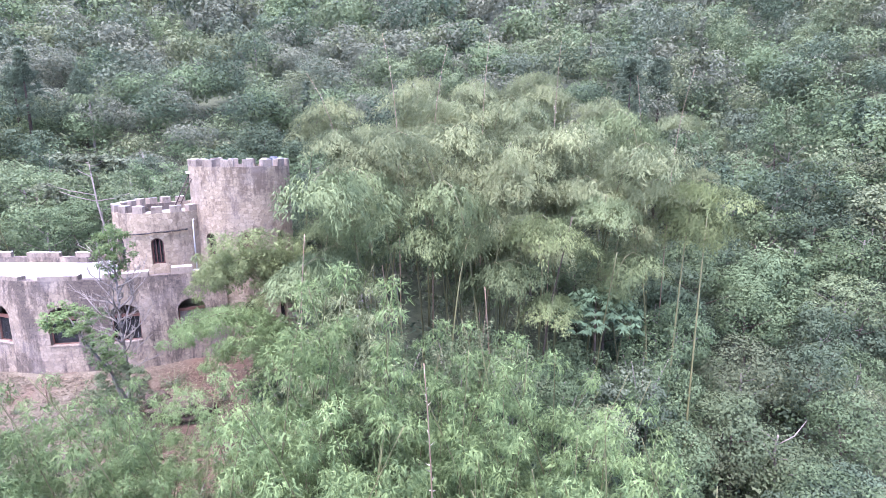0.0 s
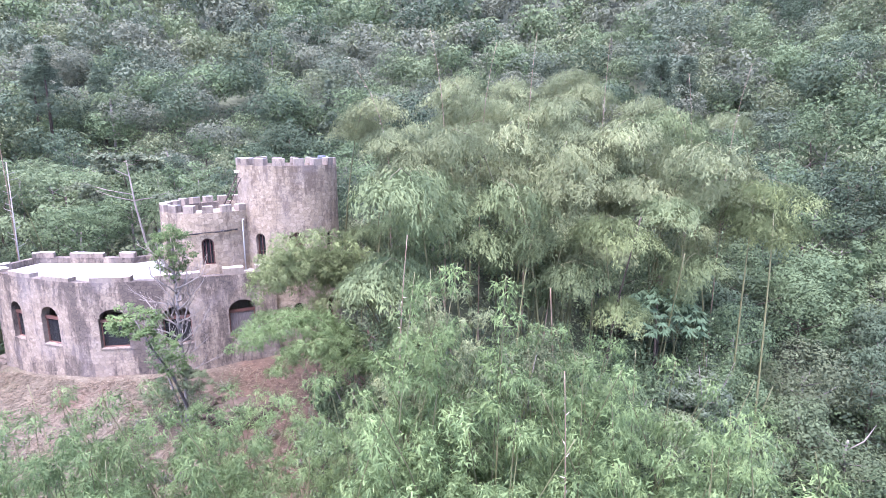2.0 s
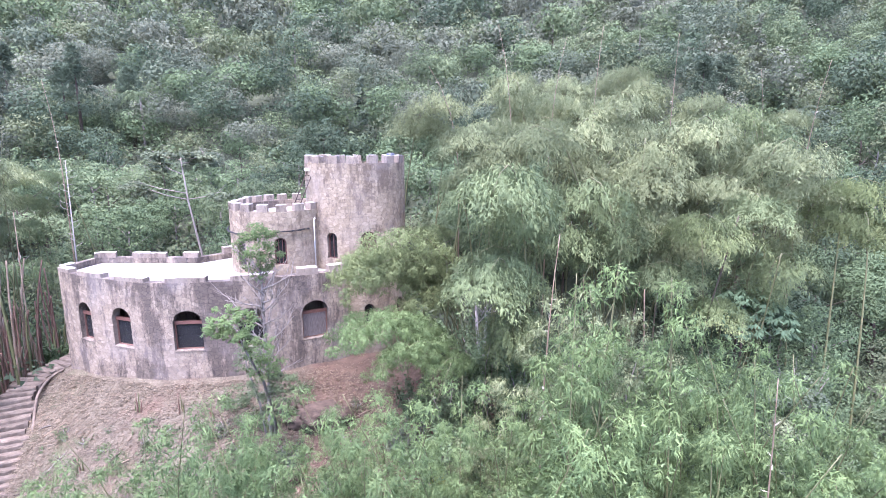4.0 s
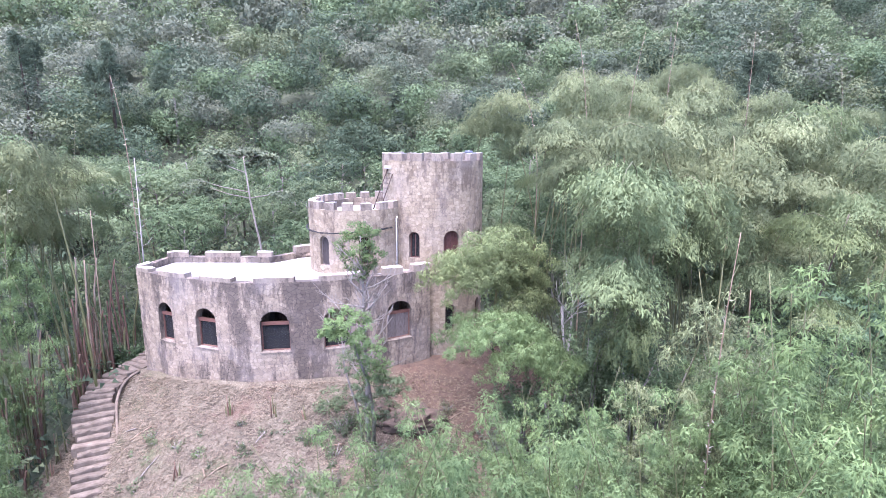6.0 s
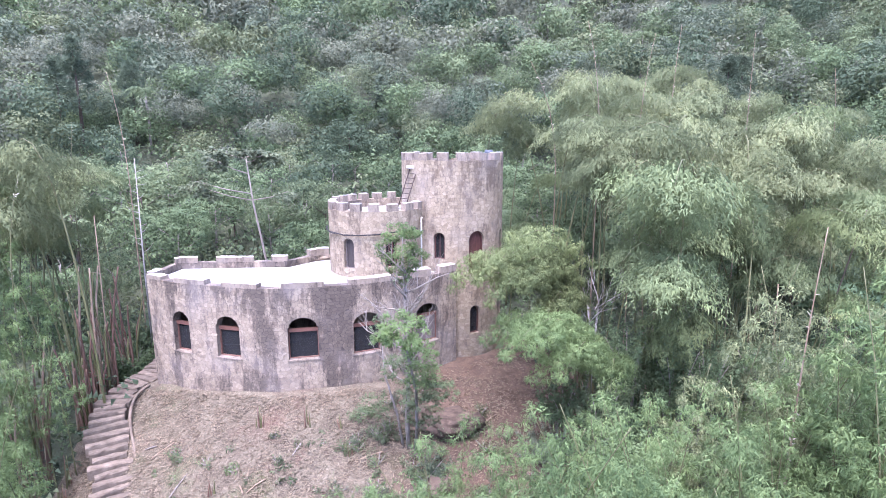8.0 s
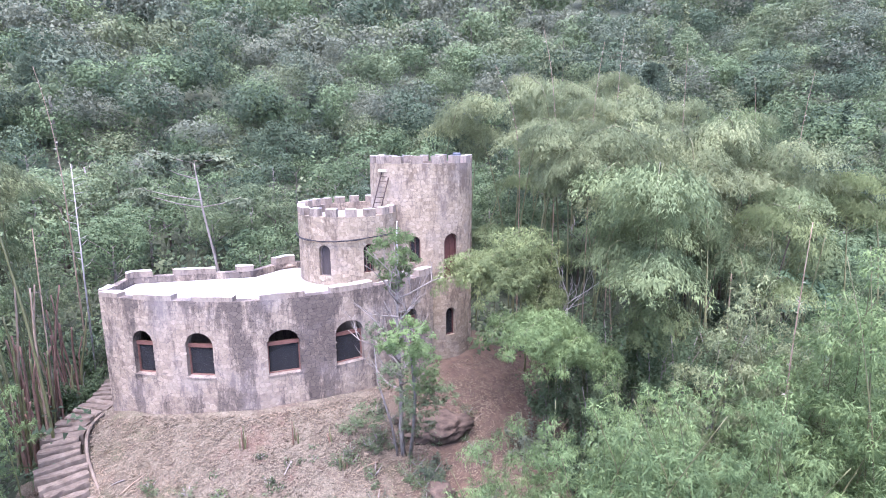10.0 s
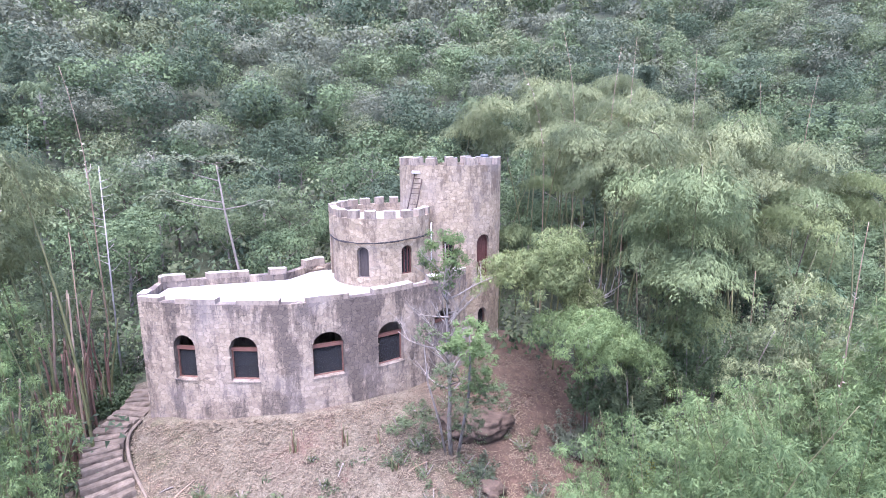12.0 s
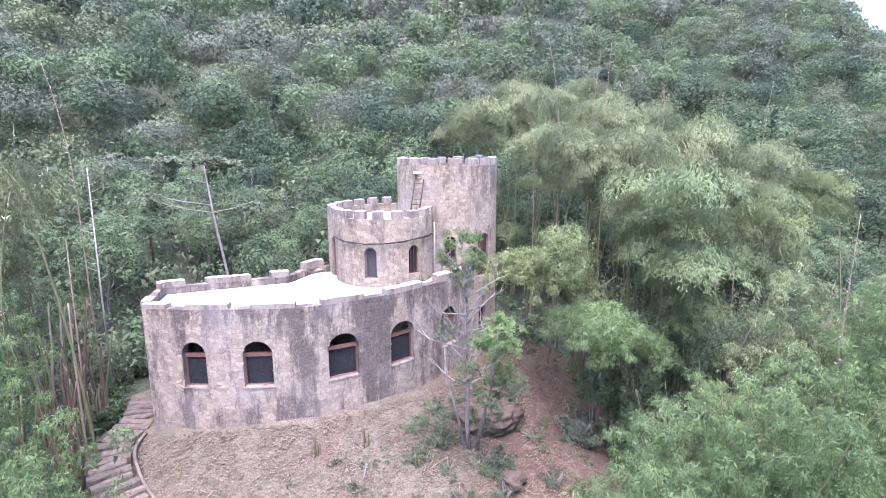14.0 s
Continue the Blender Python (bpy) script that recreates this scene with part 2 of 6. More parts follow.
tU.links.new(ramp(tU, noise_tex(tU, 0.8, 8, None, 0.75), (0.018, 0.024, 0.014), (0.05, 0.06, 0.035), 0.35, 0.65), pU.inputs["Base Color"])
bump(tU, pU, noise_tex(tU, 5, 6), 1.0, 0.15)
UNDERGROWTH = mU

LEAF_BAMBOO = leaf_material("bamboo leaves", (0.121, 0.146, 0.075), (0.162, 0.186, 0.108), (0.136, 0.157, 0.084), 0.30, crisp=0.17)
LEAF_BAMBOO_FRESH = leaf_material("fresh bamboo leaves", (0.108, 0.160, 0.070), (0.144, 0.197, 0.094), (0.125, 0.178, 0.079), 0.40, crisp=0.17)
LEAF_BAMBOO_DEEP = leaf_material("deep green bamboo leaves", (0.088, 0.117, 0.060), (0.126, 0.158, 0.083), (0.104, 0.135, 0.068), 0.26, crisp=0.17)
LEAF_BAMBOO_GOLD = leaf_material("yellowing bamboo leaves", (0.107, 0.137, 0.061), (0.140, 0.168, 0.084), (0.121, 0.149, 0.068), 0.26, crisp=0.17)
LEAF_BRIGHT = leaf_material("bright leaves", (0.098, 0.152, 0.064), (0.150, 0.205, 0.098), (0.116, 0.172, 0.072), 0.45)
LEAF_YELLOW = leaf_material("yellow leaves", (0.180, 0.189, 0.034), (0.225, 0.216, 0.053), (0.135, 0.171, 0.034), 0.4)
LEAF_PALE = leaf_material("pale hand-shaped leaves", (0.090, 0.113, 0.074), (0.135, 0.158, 0.108), (0.108, 0.131, 0.088), 0.3)
LEAF_TEAL = leaf_material("bluish green hand-shaped leaves", (0.053, 0.088, 0.052), (0.082, 0.125, 0.078), (0.064, 0.103, 0.062), 0.3)
NEEDLES = leaf_material("pine needles", (0.048, 0.068, 0.046), (0.082, 0.104, 0.074), (0.060, 0.082, 0.056), 0.2)
FOREST = [
    leaf_material("forest leaves deep", (0.041, 0.061, 0.042), (0.078, 0.105, 0.069), (0.053, 0.079, 0.050), 0.3),
    leaf_material("forest leaves green", (0.062, 0.094, 0.050), (0.106, 0.144, 0.082), (0.080, 0.114, 0.060), 0.3),
    leaf_material("forest leaves olive", (0.082, 0.103, 0.060), (0.126, 0.148, 0.092), (0.098, 0.118, 0.068), 0.3),
    # the blue and grey tones also serve as painted haze far off
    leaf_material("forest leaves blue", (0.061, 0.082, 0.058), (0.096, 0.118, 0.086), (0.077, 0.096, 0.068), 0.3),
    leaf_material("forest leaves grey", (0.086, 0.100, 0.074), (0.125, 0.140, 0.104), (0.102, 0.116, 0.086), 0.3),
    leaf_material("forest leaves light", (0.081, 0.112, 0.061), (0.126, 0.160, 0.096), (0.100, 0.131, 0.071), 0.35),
]


# ---- mesh helpers ----
def arrays_mesh(name, verts, faces, mats, index=None):
    """A mesh from arrays: verts n x 3, faces m x 3 or m x 4."""
    verts, faces = np.asarray(verts, np.float32), np.asarray(faces, np.int32)
    me = bpy.data.meshes.new(name)
    k = faces.shape[1]
    me.vertices.add(len(verts))
    me.vertices.foreach_set("co", verts.ravel())
    me.loops.add(faces.size)
    me.loops.foreach_set("vertex_index", faces.ravel())
    me.polygons.add(len(faces))
    me.polygons.foreach_set("loop_start", np.arange(0, faces.size, k, dtype=np.int32))
    me.polygons.foreach_set("loop_total", np.full(len(faces), k, np.int32))
    for m in mats:
        me.materials.append(m)
    if index is not None:
        me.polygons.foreach_set("material_index", np.asarray(index, np.int32))
    me.update(calc_edges=True)
    return me


def leafy_mesh(name, parts, mats, index=None):
    """A mesh of leaves and inner clumps: verts, faces and the soft normals of the mass that they belong to."""
    v, f, n = parts
    g = np.cross(v[f[:, 1]] - v[f[:, 0]], v[f[:, 2]] - v[f[:, 0]])
    f = np.where(((g * n[f[:, 0]]).sum(1) < 0)[:, None], f[:, [0, 2, 1]], f)
    me = arrays_mesh(name, v, f, mats, index)
    me.normals_split_custom_set_from_vertices(n)
    return me


def bm_mesh(name, bm, *mats):
    bmesh.ops.recalc_face_normals(bm, faces=bm.faces)
    me = bpy.data.meshes.new(name)
    bm.to_mesh(me)
    bm.free()
    for m in mats:
        me.materials.append(m)
    return me


def hang(ob, parent, m=None):
    ob.parent = parent
    if m is not None:
        ob.matrix_basis = m
    return ob


def part(name, bm, material, parent, label=""):
    """Links a bmesh as one mesh object under a thing or under a part."""
    mats = material if isinstance(material, (list, tuple)) else [material]
    ob = hang(new(name, bm_mesh(name, bm, *mats)), parent)
    return tagged(ob, label)


def mesh_part(name, me, parent, label=""):
    return tagged(hang(new(name, me), parent), label)


def empty(name, x, y, z, turn=0.0):
    ob = new(name)
    ob.matrix_basis = pose(x, y, z, 0, 0, turn)
    return ob


def box(bm, lo, hi, m=None, bevel=0.0, mat=0):
    vs = [bm.verts.new((x, y, z)) for x in (lo[0], hi[0]) for y in (lo[1], hi[1]) for z in (lo[2], hi[2])]
    if m is not None:
        for v in vs:
            v.co = m @ v.co
    fs = [bm.faces.new([vs[i] for i in f]) for f in ((0, 1, 3, 2), (4, 6, 7, 5), (0, 4, 5, 1), (2, 3, 7, 6), (0, 2, 6, 4), (1, 5, 7, 3))]
    for f in fs:
        f.material_index = mat
    if bevel:
        es = {e for f in fs for e in f.edges}
        bmesh.ops.bevel(bm, geom=list(es), offset=bevel, segments=1, affect="EDGES")
    return vs


def tube(bm, pts, radii, sides=7, caps=True, mat=0):
    pts = [Vector(p) for p in pts]
    rings, side = [], None
    for i, p in enumerate(pts):
        d = (pts[min(i + 1, len(pts) - 1)] - pts[max(i - 1, 0)]).normalized()
        if side is None:
            side = d.orthogonal().normalized()
        side = (side - d * side.dot(d)).normalized()
        other = d.cross(side)
        r = radii[i] if hasattr(radii, "__len__") else radii
        rings.append([bm.verts.new(p + (side * math.cos(a) + other * math.sin(a)) * r) for a in (2 * math.pi * k / sides for k in range(sides))])
    for a, b in zip(rings, rings[1:]):
        for k in range(sides):
            f = bm.faces.new((a[k], a[(k + 1) % sides], b[(k + 1) % sides], b[k]))
            f.smooth, f.material_index = True, mat
    if caps:
        bm.faces.new(rings[0][::-1]).material_index = mat
        bm.faces.new(rings[-1]).material_index = mat


def unit(v):
    return v / np.maximum(np.linalg.norm(v, axis=-1, keepdims=True), 1e-9)


def blades(rng, p, along, length, width, droop=0.0, normal=None):
    """Pointed leaves: one blade each, at p, running along; returns verts and faces."""
    n = len(p)
    along = unit(along)
    side = unit(np.cross(along, unit(rng.normal(size=(n, 3)) + (0, 0, 0.6))))
    L, W = np.asarray(length).reshape(-1, 1), np.asarray(width).reshape(-1, 1)
    if normal is not None:
        side = unit(np.cross(along, normal))
    tip = p + along * L + np.array((0, 0, -1.0)) * L * droop
    foot = p + along * L * 0.12
    v = np.stack([foot + side * W / 2, tip, foot - side * W / 2], 1).reshape(-1, 3)
    return v, np.arange(3 * n).reshape(-1, 3)


def inner_leaves(rng, centres, sizes, squash, per, length, width):
    """The shaded leaves inside each clump, which close it to the eye."""
    k = np.repeat(np.arange(len(centres)), per)
    n = len(k)
    d = unit(rng.normal(size=(n, 3)) + (0, 0, 0.2))
    at = centres[k] + d * squash * (sizes[k] * rng.uniform(0.45, 0.9, n))[:, None]
    way = unit(rng.normal(size=(n, 3)) + d * 0.4 + (0, 0, -0.3))
    v, f = blades(rng, at, way, length * rng.uniform(0.7, 1.3, n), width * rng.uniform(0.7, 1.3, n), 0.1, unit(d + rng.normal(size=(n, 3)) * 0.3))
    return v, f, np.repeat(unit(d + (0, 0, 0.3)), 3, 0)


def joined(*sets):
    """Several sets of verts, faces and normals as one."""
    base, fs = 0, []
    for v, f, n in sets:
        fs.append(f + base)
        base += len(v)
    return np.concatenate([q[0] for q in sets]), np.concatenate(fs), np.concatenate([q[2] for q in sets])


# ---- the lie of the land ----
def soft(x, k=1.0):
    return k * np.log1p(np.exp(np.clip(x / k, -40, 40)))


FRONT_X = (-40.0, -27.0, -25.0, -22.0, -19.1, -16.4, -13.9, -11.0, -8.5, 0.0)
FRONT_Y = (28.5, 26.5, 25.2, 24.0, 22.9, 23.2, 24.2, 25.4, 26.6, 29.0)


def hillside(x, y):
    """The wooded slope, at its ground."""
    z = 0.4 + 0.32 * (y - 36) + 0.10 * soft(y - 58, 6) + 0.05 * soft(y - 120, 8) + 0.24 * soft(x - 16, 5)
    z = z - 3.2 * np.clip((x + 6) / 10, 0, 1) * np.clip((36 - y) / 6, 0, 1)
    z = z - soft(z - (29.5 + 0.9 * (y - 80) - 0.4 * (x - 108)), 2.5)
    return soft(z + 8.0, 2.0) - 8.0


def ground(x, y):
    x, y = np.asarray(x, float), np.asarray(y, float)
    f = np.interp(x, FRONT_X, FRONT_Y)
    k = np.interp(x, (-22.0, -18.0, -13.5), (0.56, 0.52, 0.40))
    m = -0.02 - k * soft(f - y, 0.25) - 0.5 * soft(-26.4 - x, 0.6) - 0.50 * soft(x + 7.4, 0.6) - 0.10 * soft(-20 - x, 0.5) - 0.35 * soft(y - 34.0, 0.6)
    h = hillside(x, y)
    return np.logaddexp(m * 1.6, h * 1.6) / 1.6


def ground_at(x, y):
    return float(ground(x, y))


# a fine sheet round the mound, coarser towards the horizon
gx = np.concatenate([np.linspace(-420, -70, 36), np.linspace(-66, -30, 19), np.linspace(-29, 2, 94), np.linspace(3, 70, 46), np.linspace(76, 420, 36)])
gy = np.concatenate([np.linspace(-300, -20, 20), np.linspace(-16, 12, 15), np.linspace(12.6, 36, 79), np.linspace(37, 130, 63), np.linspace(136, 520, 40)])
GX, GY = np.meshgrid(gx, gy)
GZ = ground(GX, GY)
bumps = np.array([noise.fractal(Vector((a * 0.6, b * 0.6, 0)), 1.0, 2.0, 4) for a, b in zip(GX.ravel(), GY.ravel())]).reshape(GX.shape)
GZ = GZ + bumps * np.where((GX > -30) & (GX < 2) & (GY < 36), 0.10, 0.3)
nx, ny = len(gx), len(gy)
ii = np.arange(nx * ny).reshape(ny, nx)
faces = np.stack([ii[:-1, :-1], ii[:-1, 1:], ii[1:, 1:], ii[1:, :-1]], -1).reshape(-1, 4)
fx, fy = GX.ravel()[faces].mean(1), GY.ravel()[faces].mean(1)
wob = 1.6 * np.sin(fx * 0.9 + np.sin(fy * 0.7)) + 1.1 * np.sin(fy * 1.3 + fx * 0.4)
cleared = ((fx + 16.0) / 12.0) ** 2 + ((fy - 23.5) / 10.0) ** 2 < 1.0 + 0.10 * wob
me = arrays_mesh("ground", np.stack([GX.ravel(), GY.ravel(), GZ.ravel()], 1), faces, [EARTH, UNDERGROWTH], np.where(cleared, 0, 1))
me.polygons.foreach_set("use_smooth", np.ones(len(faces), bool))
tagged(new("ground", me), "sloping earth with dry leaf litter and forest floor", "ground", kind="structure")


# ---- the castle ----
class Path:
    """A plan line with its outward side on the right hand of the way along it."""

    def __init__(self, pts, closed=False):
        p = np.array(pts, float)
        if closed:
            p = np.vstack([p, p[:1]])
        self.s = np.concatenate([[0], np.cumsum(np.linalg.norm(np.diff(p, axis=0), axis=1))])
        self.p, self.len = p, self.s[-1]
        d = unit(np.gradient(p, axis=0))
        if closed:
            d[0] = d[-1] = unit(p[1] - p[-2])
        self.n = np.stack([d[:, 1], -d[:, 0]], 1)

    def at(self, u, v=0.0, out=0.0):
        x, y = np.interp(u, self.s, self.p[:, 0]), np.interp(u, self.s, self.p[:, 1])
        a, b = np.interp(u, self.s, self.n[:, 0]), np.interp(u, self.s, self.n[:, 1])
        k = math.hypot(a, b) or 1.0
        return Vector((x + a / k * out, y + b / k * out, v))

    def near(self, x, y):
        q = np.linspace(0, self.len, 1500)
        return float(q[np.argmin((np.interp(q, self.s, self.p[:, 0]) - x) ** 2 + (np.interp(q, self.s, self.p[:, 1]) - y) ** 2)])


def rounded(ctrl, per=8):
    """A smooth line through the control points."""
    c = np.array(ctrl, float)
    e = np.vstack([2 * c[0] - c[1], c, 2 * c[-1] - c[-2]])
    out = []
    for i in range(1, len(e) - 2):
        a, b, d, f = e[i - 1], e[i], e[i + 1], e[i + 2]
        for t in np.linspace(0, 1, per, endpoint=False):
            out.append(0.5 * (2 * b + (d - a) * t + (2 * a - 5 * b + 4 * d - f) * t * t + (3 * b - a - 3 * d + f) * t ** 3))
    return out + [c[-1]]


def arc(cx, cy, r, a0, a1, n):
    return [(cx + r * math.cos(radians(a)), cy + r * math.sin(radians(a))) for a in np.linspace(a0, a1, n)]


class Opening:
    """An arched opening: its middle along the wall, half width, sill, springing and the arch's rise."""

    def __init__(self, u, half, sill, spring, rise):
        self.u, self.half, self.sill, self.spring, self.rise = u, half, sill, spring, rise

    def top(self, u):
        k = min(1.0, abs(u - self.u) / self.half)
        return self.spring + self.rise * math.sqrt(max(0.0, 1 - k * k))

    def holds(self, u, v, grow=0.0):
        return abs(u - self.u) < self.half + grow and self.sill - grow < v < self.top(u) + grow


def wall_bm(path, zb, zt, thick, openings, step=0.3):
    """A solid wall along the path with the arched openings cut through it."""
    cuts = set(np.linspace(0, path.len, max(2, int(path.len / step) + 1)).round(4))
    for o in openings:
        cuts |= {round(o.u + o.half * math.cos(radians(a)), 4) for a in range(0, 181, 15)}
    cuts = sorted(c for c in cuts if 0 <= c <= path.len)
    keep = [cuts[0]]
    for c in cuts[1:]:
        if c - keep[-1] > 0.006:
            keep.append(c)
    bm = bmesh.new()

    def quad(*c):
        bm.faces.new([bm.verts.new(p) for p in c])

    for a, b in zip(keep, keep[1:]):
        o = next((o for o in openings if abs((a + b) / 2 - o.u) < o.half), None)
        spans = [(zb, zb, zt, zt)] if o is None else [(zb, zb, o.sill, o.sill), (o.top(a), o.top(b), zt, zt)]
        for la, lb, ha, hb in spans:
            oa, ob, ia, ib = (path.at(a, 0, 0), path.at(b, 0, 0), path.at(a, 0, -thick), path.at(b, 0, -thick))

            def at(p, z):
                return Vector((p.x, p.y, z))

            quad(at(oa, la), at(ob, lb), at(ob, hb), at(oa, ha))
            quad(at(ib, lb), at(ia, la), at(ia, ha), at(ib, hb))
            quad(at(oa, ha), at(ob, hb), at(ib, hb), at(ia, ha))
            quad(at(oa, la), at(ia, la), at(ib, lb), at(ob, lb))
    for o in openings:
        for s in (-1, 1):
            u = o.u + s * o.half
            p, q = path.at(u), path.at(u, 0, -thick)
            quad((p.x, p.y, o.sill), (q.x, q.y, o.sill), (q.x, q.y, o.spring), (p.x, p.y, o.spring))
    for u in (0, path.len):
        p, q = path.at(u), path.at(u, 0, -thick)
        quad((p.x, p.y, zb), (q.x, q.y, zb), (q.x, q.y, zt), (p.x, p.y, zt))
    bmesh.ops.remove_doubles(bm, verts=bm.verts, dist=0.002)
    return bm


def clip(poly, a, b, c):
    """Keeps the part of a polygon where a u + b v <= c."""
    out = []
    for i, p in enumerate(poly):
        q = poly[(i + 1) % len(poly)]
        dp, dq = a * p[0] + b * p[1] - c, a * q[0] + b * q[1] - c
        if dp <= 0:
            out.append(p)
        if dp * dq < 0:
            t = dp / (dp - dq)
            out.append((p[0] + (q[0] - p[0]) * t, p[1] + (q[1] - p[1]) * t))
    return out


def stone_cells(seed, u0, u1, v0, v1, size, openings):
    """Irregular masonry: cells round scattered seeds, with a ring of arch stones round each opening."""
    rng = random.Random(seed)
    seeds = []
    rows = int((v1 - v0) / (size * 0.78)) + 1
    for r in range(-1, rows + 1):
        cols = int((u1 - u0) / size) + 1
        for c in range(-1, cols + 1):
            if rng.random() < 0.24:
                continue
            u = u0 + (c + 0.5 + 0.5 * (r % 2) + rng.uniform(-0.42, 0.42)) * size
            v = v0 + (r + 0.5 + rng.uniform(-0.24, 0.24)) * size * 0.78
            if not any(o.holds(u, v, 0.17) for o in openings):
                seeds.append((u, v, True))
    for o in openings:
        w = 0.13
        for k in range(9):
            a = radians(180 * (k + 0.5) / 9)
            for s, real in ((1, True), (-1, False)):
                seeds.append((o.u + (o.half + s * w) * math.cos(a), o.spring + (o.rise + s * w) * math.sin(a), real))
        n = max(2, int((o.spring - o.sill) / 0.28))
        for k in range(n):
            v = o.sill + (k + 0.5) * (o.spring - o.sill) / n
            for s in (-1, 1):
                seeds.append((o.u + s * (o.half + w), v, True))
                seeds.append((o.u + s * (o.half - w), v, False))
        m = max(2, int(2 * o.half / 0.32))
        for k in range(m):
            u = o.u - o.half + (k + 0.5) * 2 * o.half / m
            seeds.append((u, o.sill - w, True))
            seeds.append((u, o.sill + w, False))
    pts = np.array([(s[0], s[1]) for s in seeds])
    far = 1.45  # stones lie wider than tall
    cells = []
    for i, (u, v, real) in enumerate(seeds):
        if not real or not (u0 - 0.3 < u < u1 + 0.3 and v0 - 0.3 < v < v1 + 0.3):
            continue
        poly = [(max(u0, u - 0.45), max(v0, v - 0.45)), (min(u1, u + 0.45), max(v0, v - 0.45)), (min(u1, u + 0.45), min(v1, v + 0.45)), (max(u0, u - 0.45), min(v1, v + 0.45))]
        if poly[0][0] >= poly[1][0] or poly[0][1] >= poly[2][1]:
            continue
        d = (pts[:, 0] - u) ** 2 + ((pts[:, 1] - v) * far) ** 2
        for j in np.argsort(d)[1:22]:
            if d[j] > 1.2 or len(poly) < 3:
                break
            a, b = pts[j, 0] - u, (pts[j, 1] - v) * far * far
            k = math.hypot(a, b)
            if k < 1e-6:
                continue
            c = (a * (pts[j, 0] + u) + b * (pts[j, 1] + v)) / 2 / k
            a, b = a / k, b / k
            poly = clip(poly, a, b, c - 0.0055)
        if len(poly) >= 3:
            area = 0.5 * abs(sum(p[0] * q[1] - q[0] * p[1] for p, q in zip(poly, poly[1:] + poly[:1])))
            if area > 0.006:
                cells.append((u, v, poly))
    return cells


def stone_geometry(path, cell, rng, verts, faces, mat=0, base=0.0):
    """One stone: its outline set in the mortar, its face proud and drawn in a little."""
    u, v, poly = cell
    out = rng.uniform(0.002, 0.013)
    cu, cv = sum(p[0] for p in poly) / len(poly), sum(p[1] for p in poly) / len(poly)
    tilt_u, tilt_v = rng.uniform(-0.05, 0.05), rng.uniform(-0.05, 0.05)
    n, k = len(verts), len(poly)
    for p in poly:
        verts.append(path.at(p[0], p[1], base - 0.01))
    for p in poly:
        q = (cu + (p[0] - cu) * 0.95, cv + (p[1] - cv) * 0.95)
        verts.append(path.at(q[0], q[1], base + out + (q[0] - cu) * tilt_u + (q[1] - cv) * tilt_v))
    for i in range(k):
        j = (i + 1) % k
        faces.append((n + i, n + j, n + k + j, n + k + i))
    faces.append(tuple(n + k + i for i in range(k)))


def pydata_mesh(name, verts, faces, *mats):
    me = bpy.data.meshes.new(name)
    me.from_pydata([tuple(v) for v in verts], [], faces)
    for m in mats:
        me.materials.append(m)
    me.update()
    return me


def joined_stones(path, cells, seed, parent, mat, label=""):
    rng = random.Random(seed)
    verts, faces = [], []
    for c in cells:
        stone_geometry(path, c, rng, verts, faces)
    ob = mesh_part("stonework", pydata_mesh("stonework", verts, faces, mat), parent, label)
    return tagged(ob, kind="stuff")


def merlon(path, u0, u1, zb, zt, thick, seed, parent):
    """One block of the battlement, of stone, with skylight painted as a thin paler layer on top."""
    rng = random.Random(seed)
    bm = bmesh.new()
    n = max(2, int((u1 - u0) / 0.25) + 1)
    us = np.linspace(u0, u1, n)
    zt = zt + rng.uniform(-0.025, 0.025)
    for lo, hi, grow, mat in ((zb - 0.02, zt - 0.022, 0.012, 0), (zt - 0.022, zt, 0.002, 1)):
        rows = []
        for i, u in enumerate(us):
            e = grow * (-1 if i == 0 else 1 if i == n - 1 else 0)
            j = [rng.uniform(-0.022, 0.022) for _ in range(4)]
            rows.append([bm.verts.new(path.at(u + e, z + dz, o)) for (o, z), dz in zip(((grow, lo), (grow, hi), (-thick - grow, hi), (-thick - grow, lo)), (0, j[0], j[1], 0))])
        for a, b in zip(rows, rows[1:]):
            for k in range(4):
                bm.faces.new((a[k], b[k], b[(k + 1) % 4], a[(k + 1) % 4])).material_index = mat
        bm.faces.new(rows[0]).material_index = mat
        bm.faces.new(rows[-1][::-1]).material_index = mat
    return part("merlon", bm, [MERLON, PALE_TOP], parent)


castle = empty("castle", -17.0, 27.0, 0.0)
tagged(castle, "small pinkish stone castle with battlements and two round towers", "castle")
INV = pose(17.0, -27.0, 0.0)


def own(ob):
    """Parts of the castle are modelled in world metres."""
    ob.parent = castle
    ob.matrix_parent_inverse = INV
    return ob


def own_part(name, bm, mats, label=""):
    mats = mats if isinstance(mats, (list, tuple)) else [mats]
    return tagged(own(new(name, bm_mesh(name, bm, *mats))), label)


BASE, CREN, MERL, TERRACE, THICK = -1.2, 4.46, 4.66, 4.32, 0.38
front = Path(rounded([(-24.95, 25.62), (-23.2, 24.66), (-21.0, 23.80), (-19.15, 23.28), (-17.8, 23.38), (-16.4, 23.55), (-15.2, 23.86), (-13.9, 24.40), (-12.55, 24.98), (-11.1, 25.95)]))
spots = [(-23.23, 24.8, 0.46), (-20.98, 23.95, 0.56), (-17.82, 23.5, 0.62), (-15.18, 23.95, 0.62), (-12.55, 25.1, 0.62)]
wins = [Opening(front.near(x, y), h, 1.32, 2.64, 0.52) for x, y, h in spots]
main_wall = own_part("main_wall", wall_bm(front, BASE, CREN, THICK, wins), MORTAR, "curved pinkish-grey rubble stone wall with dark streaks")
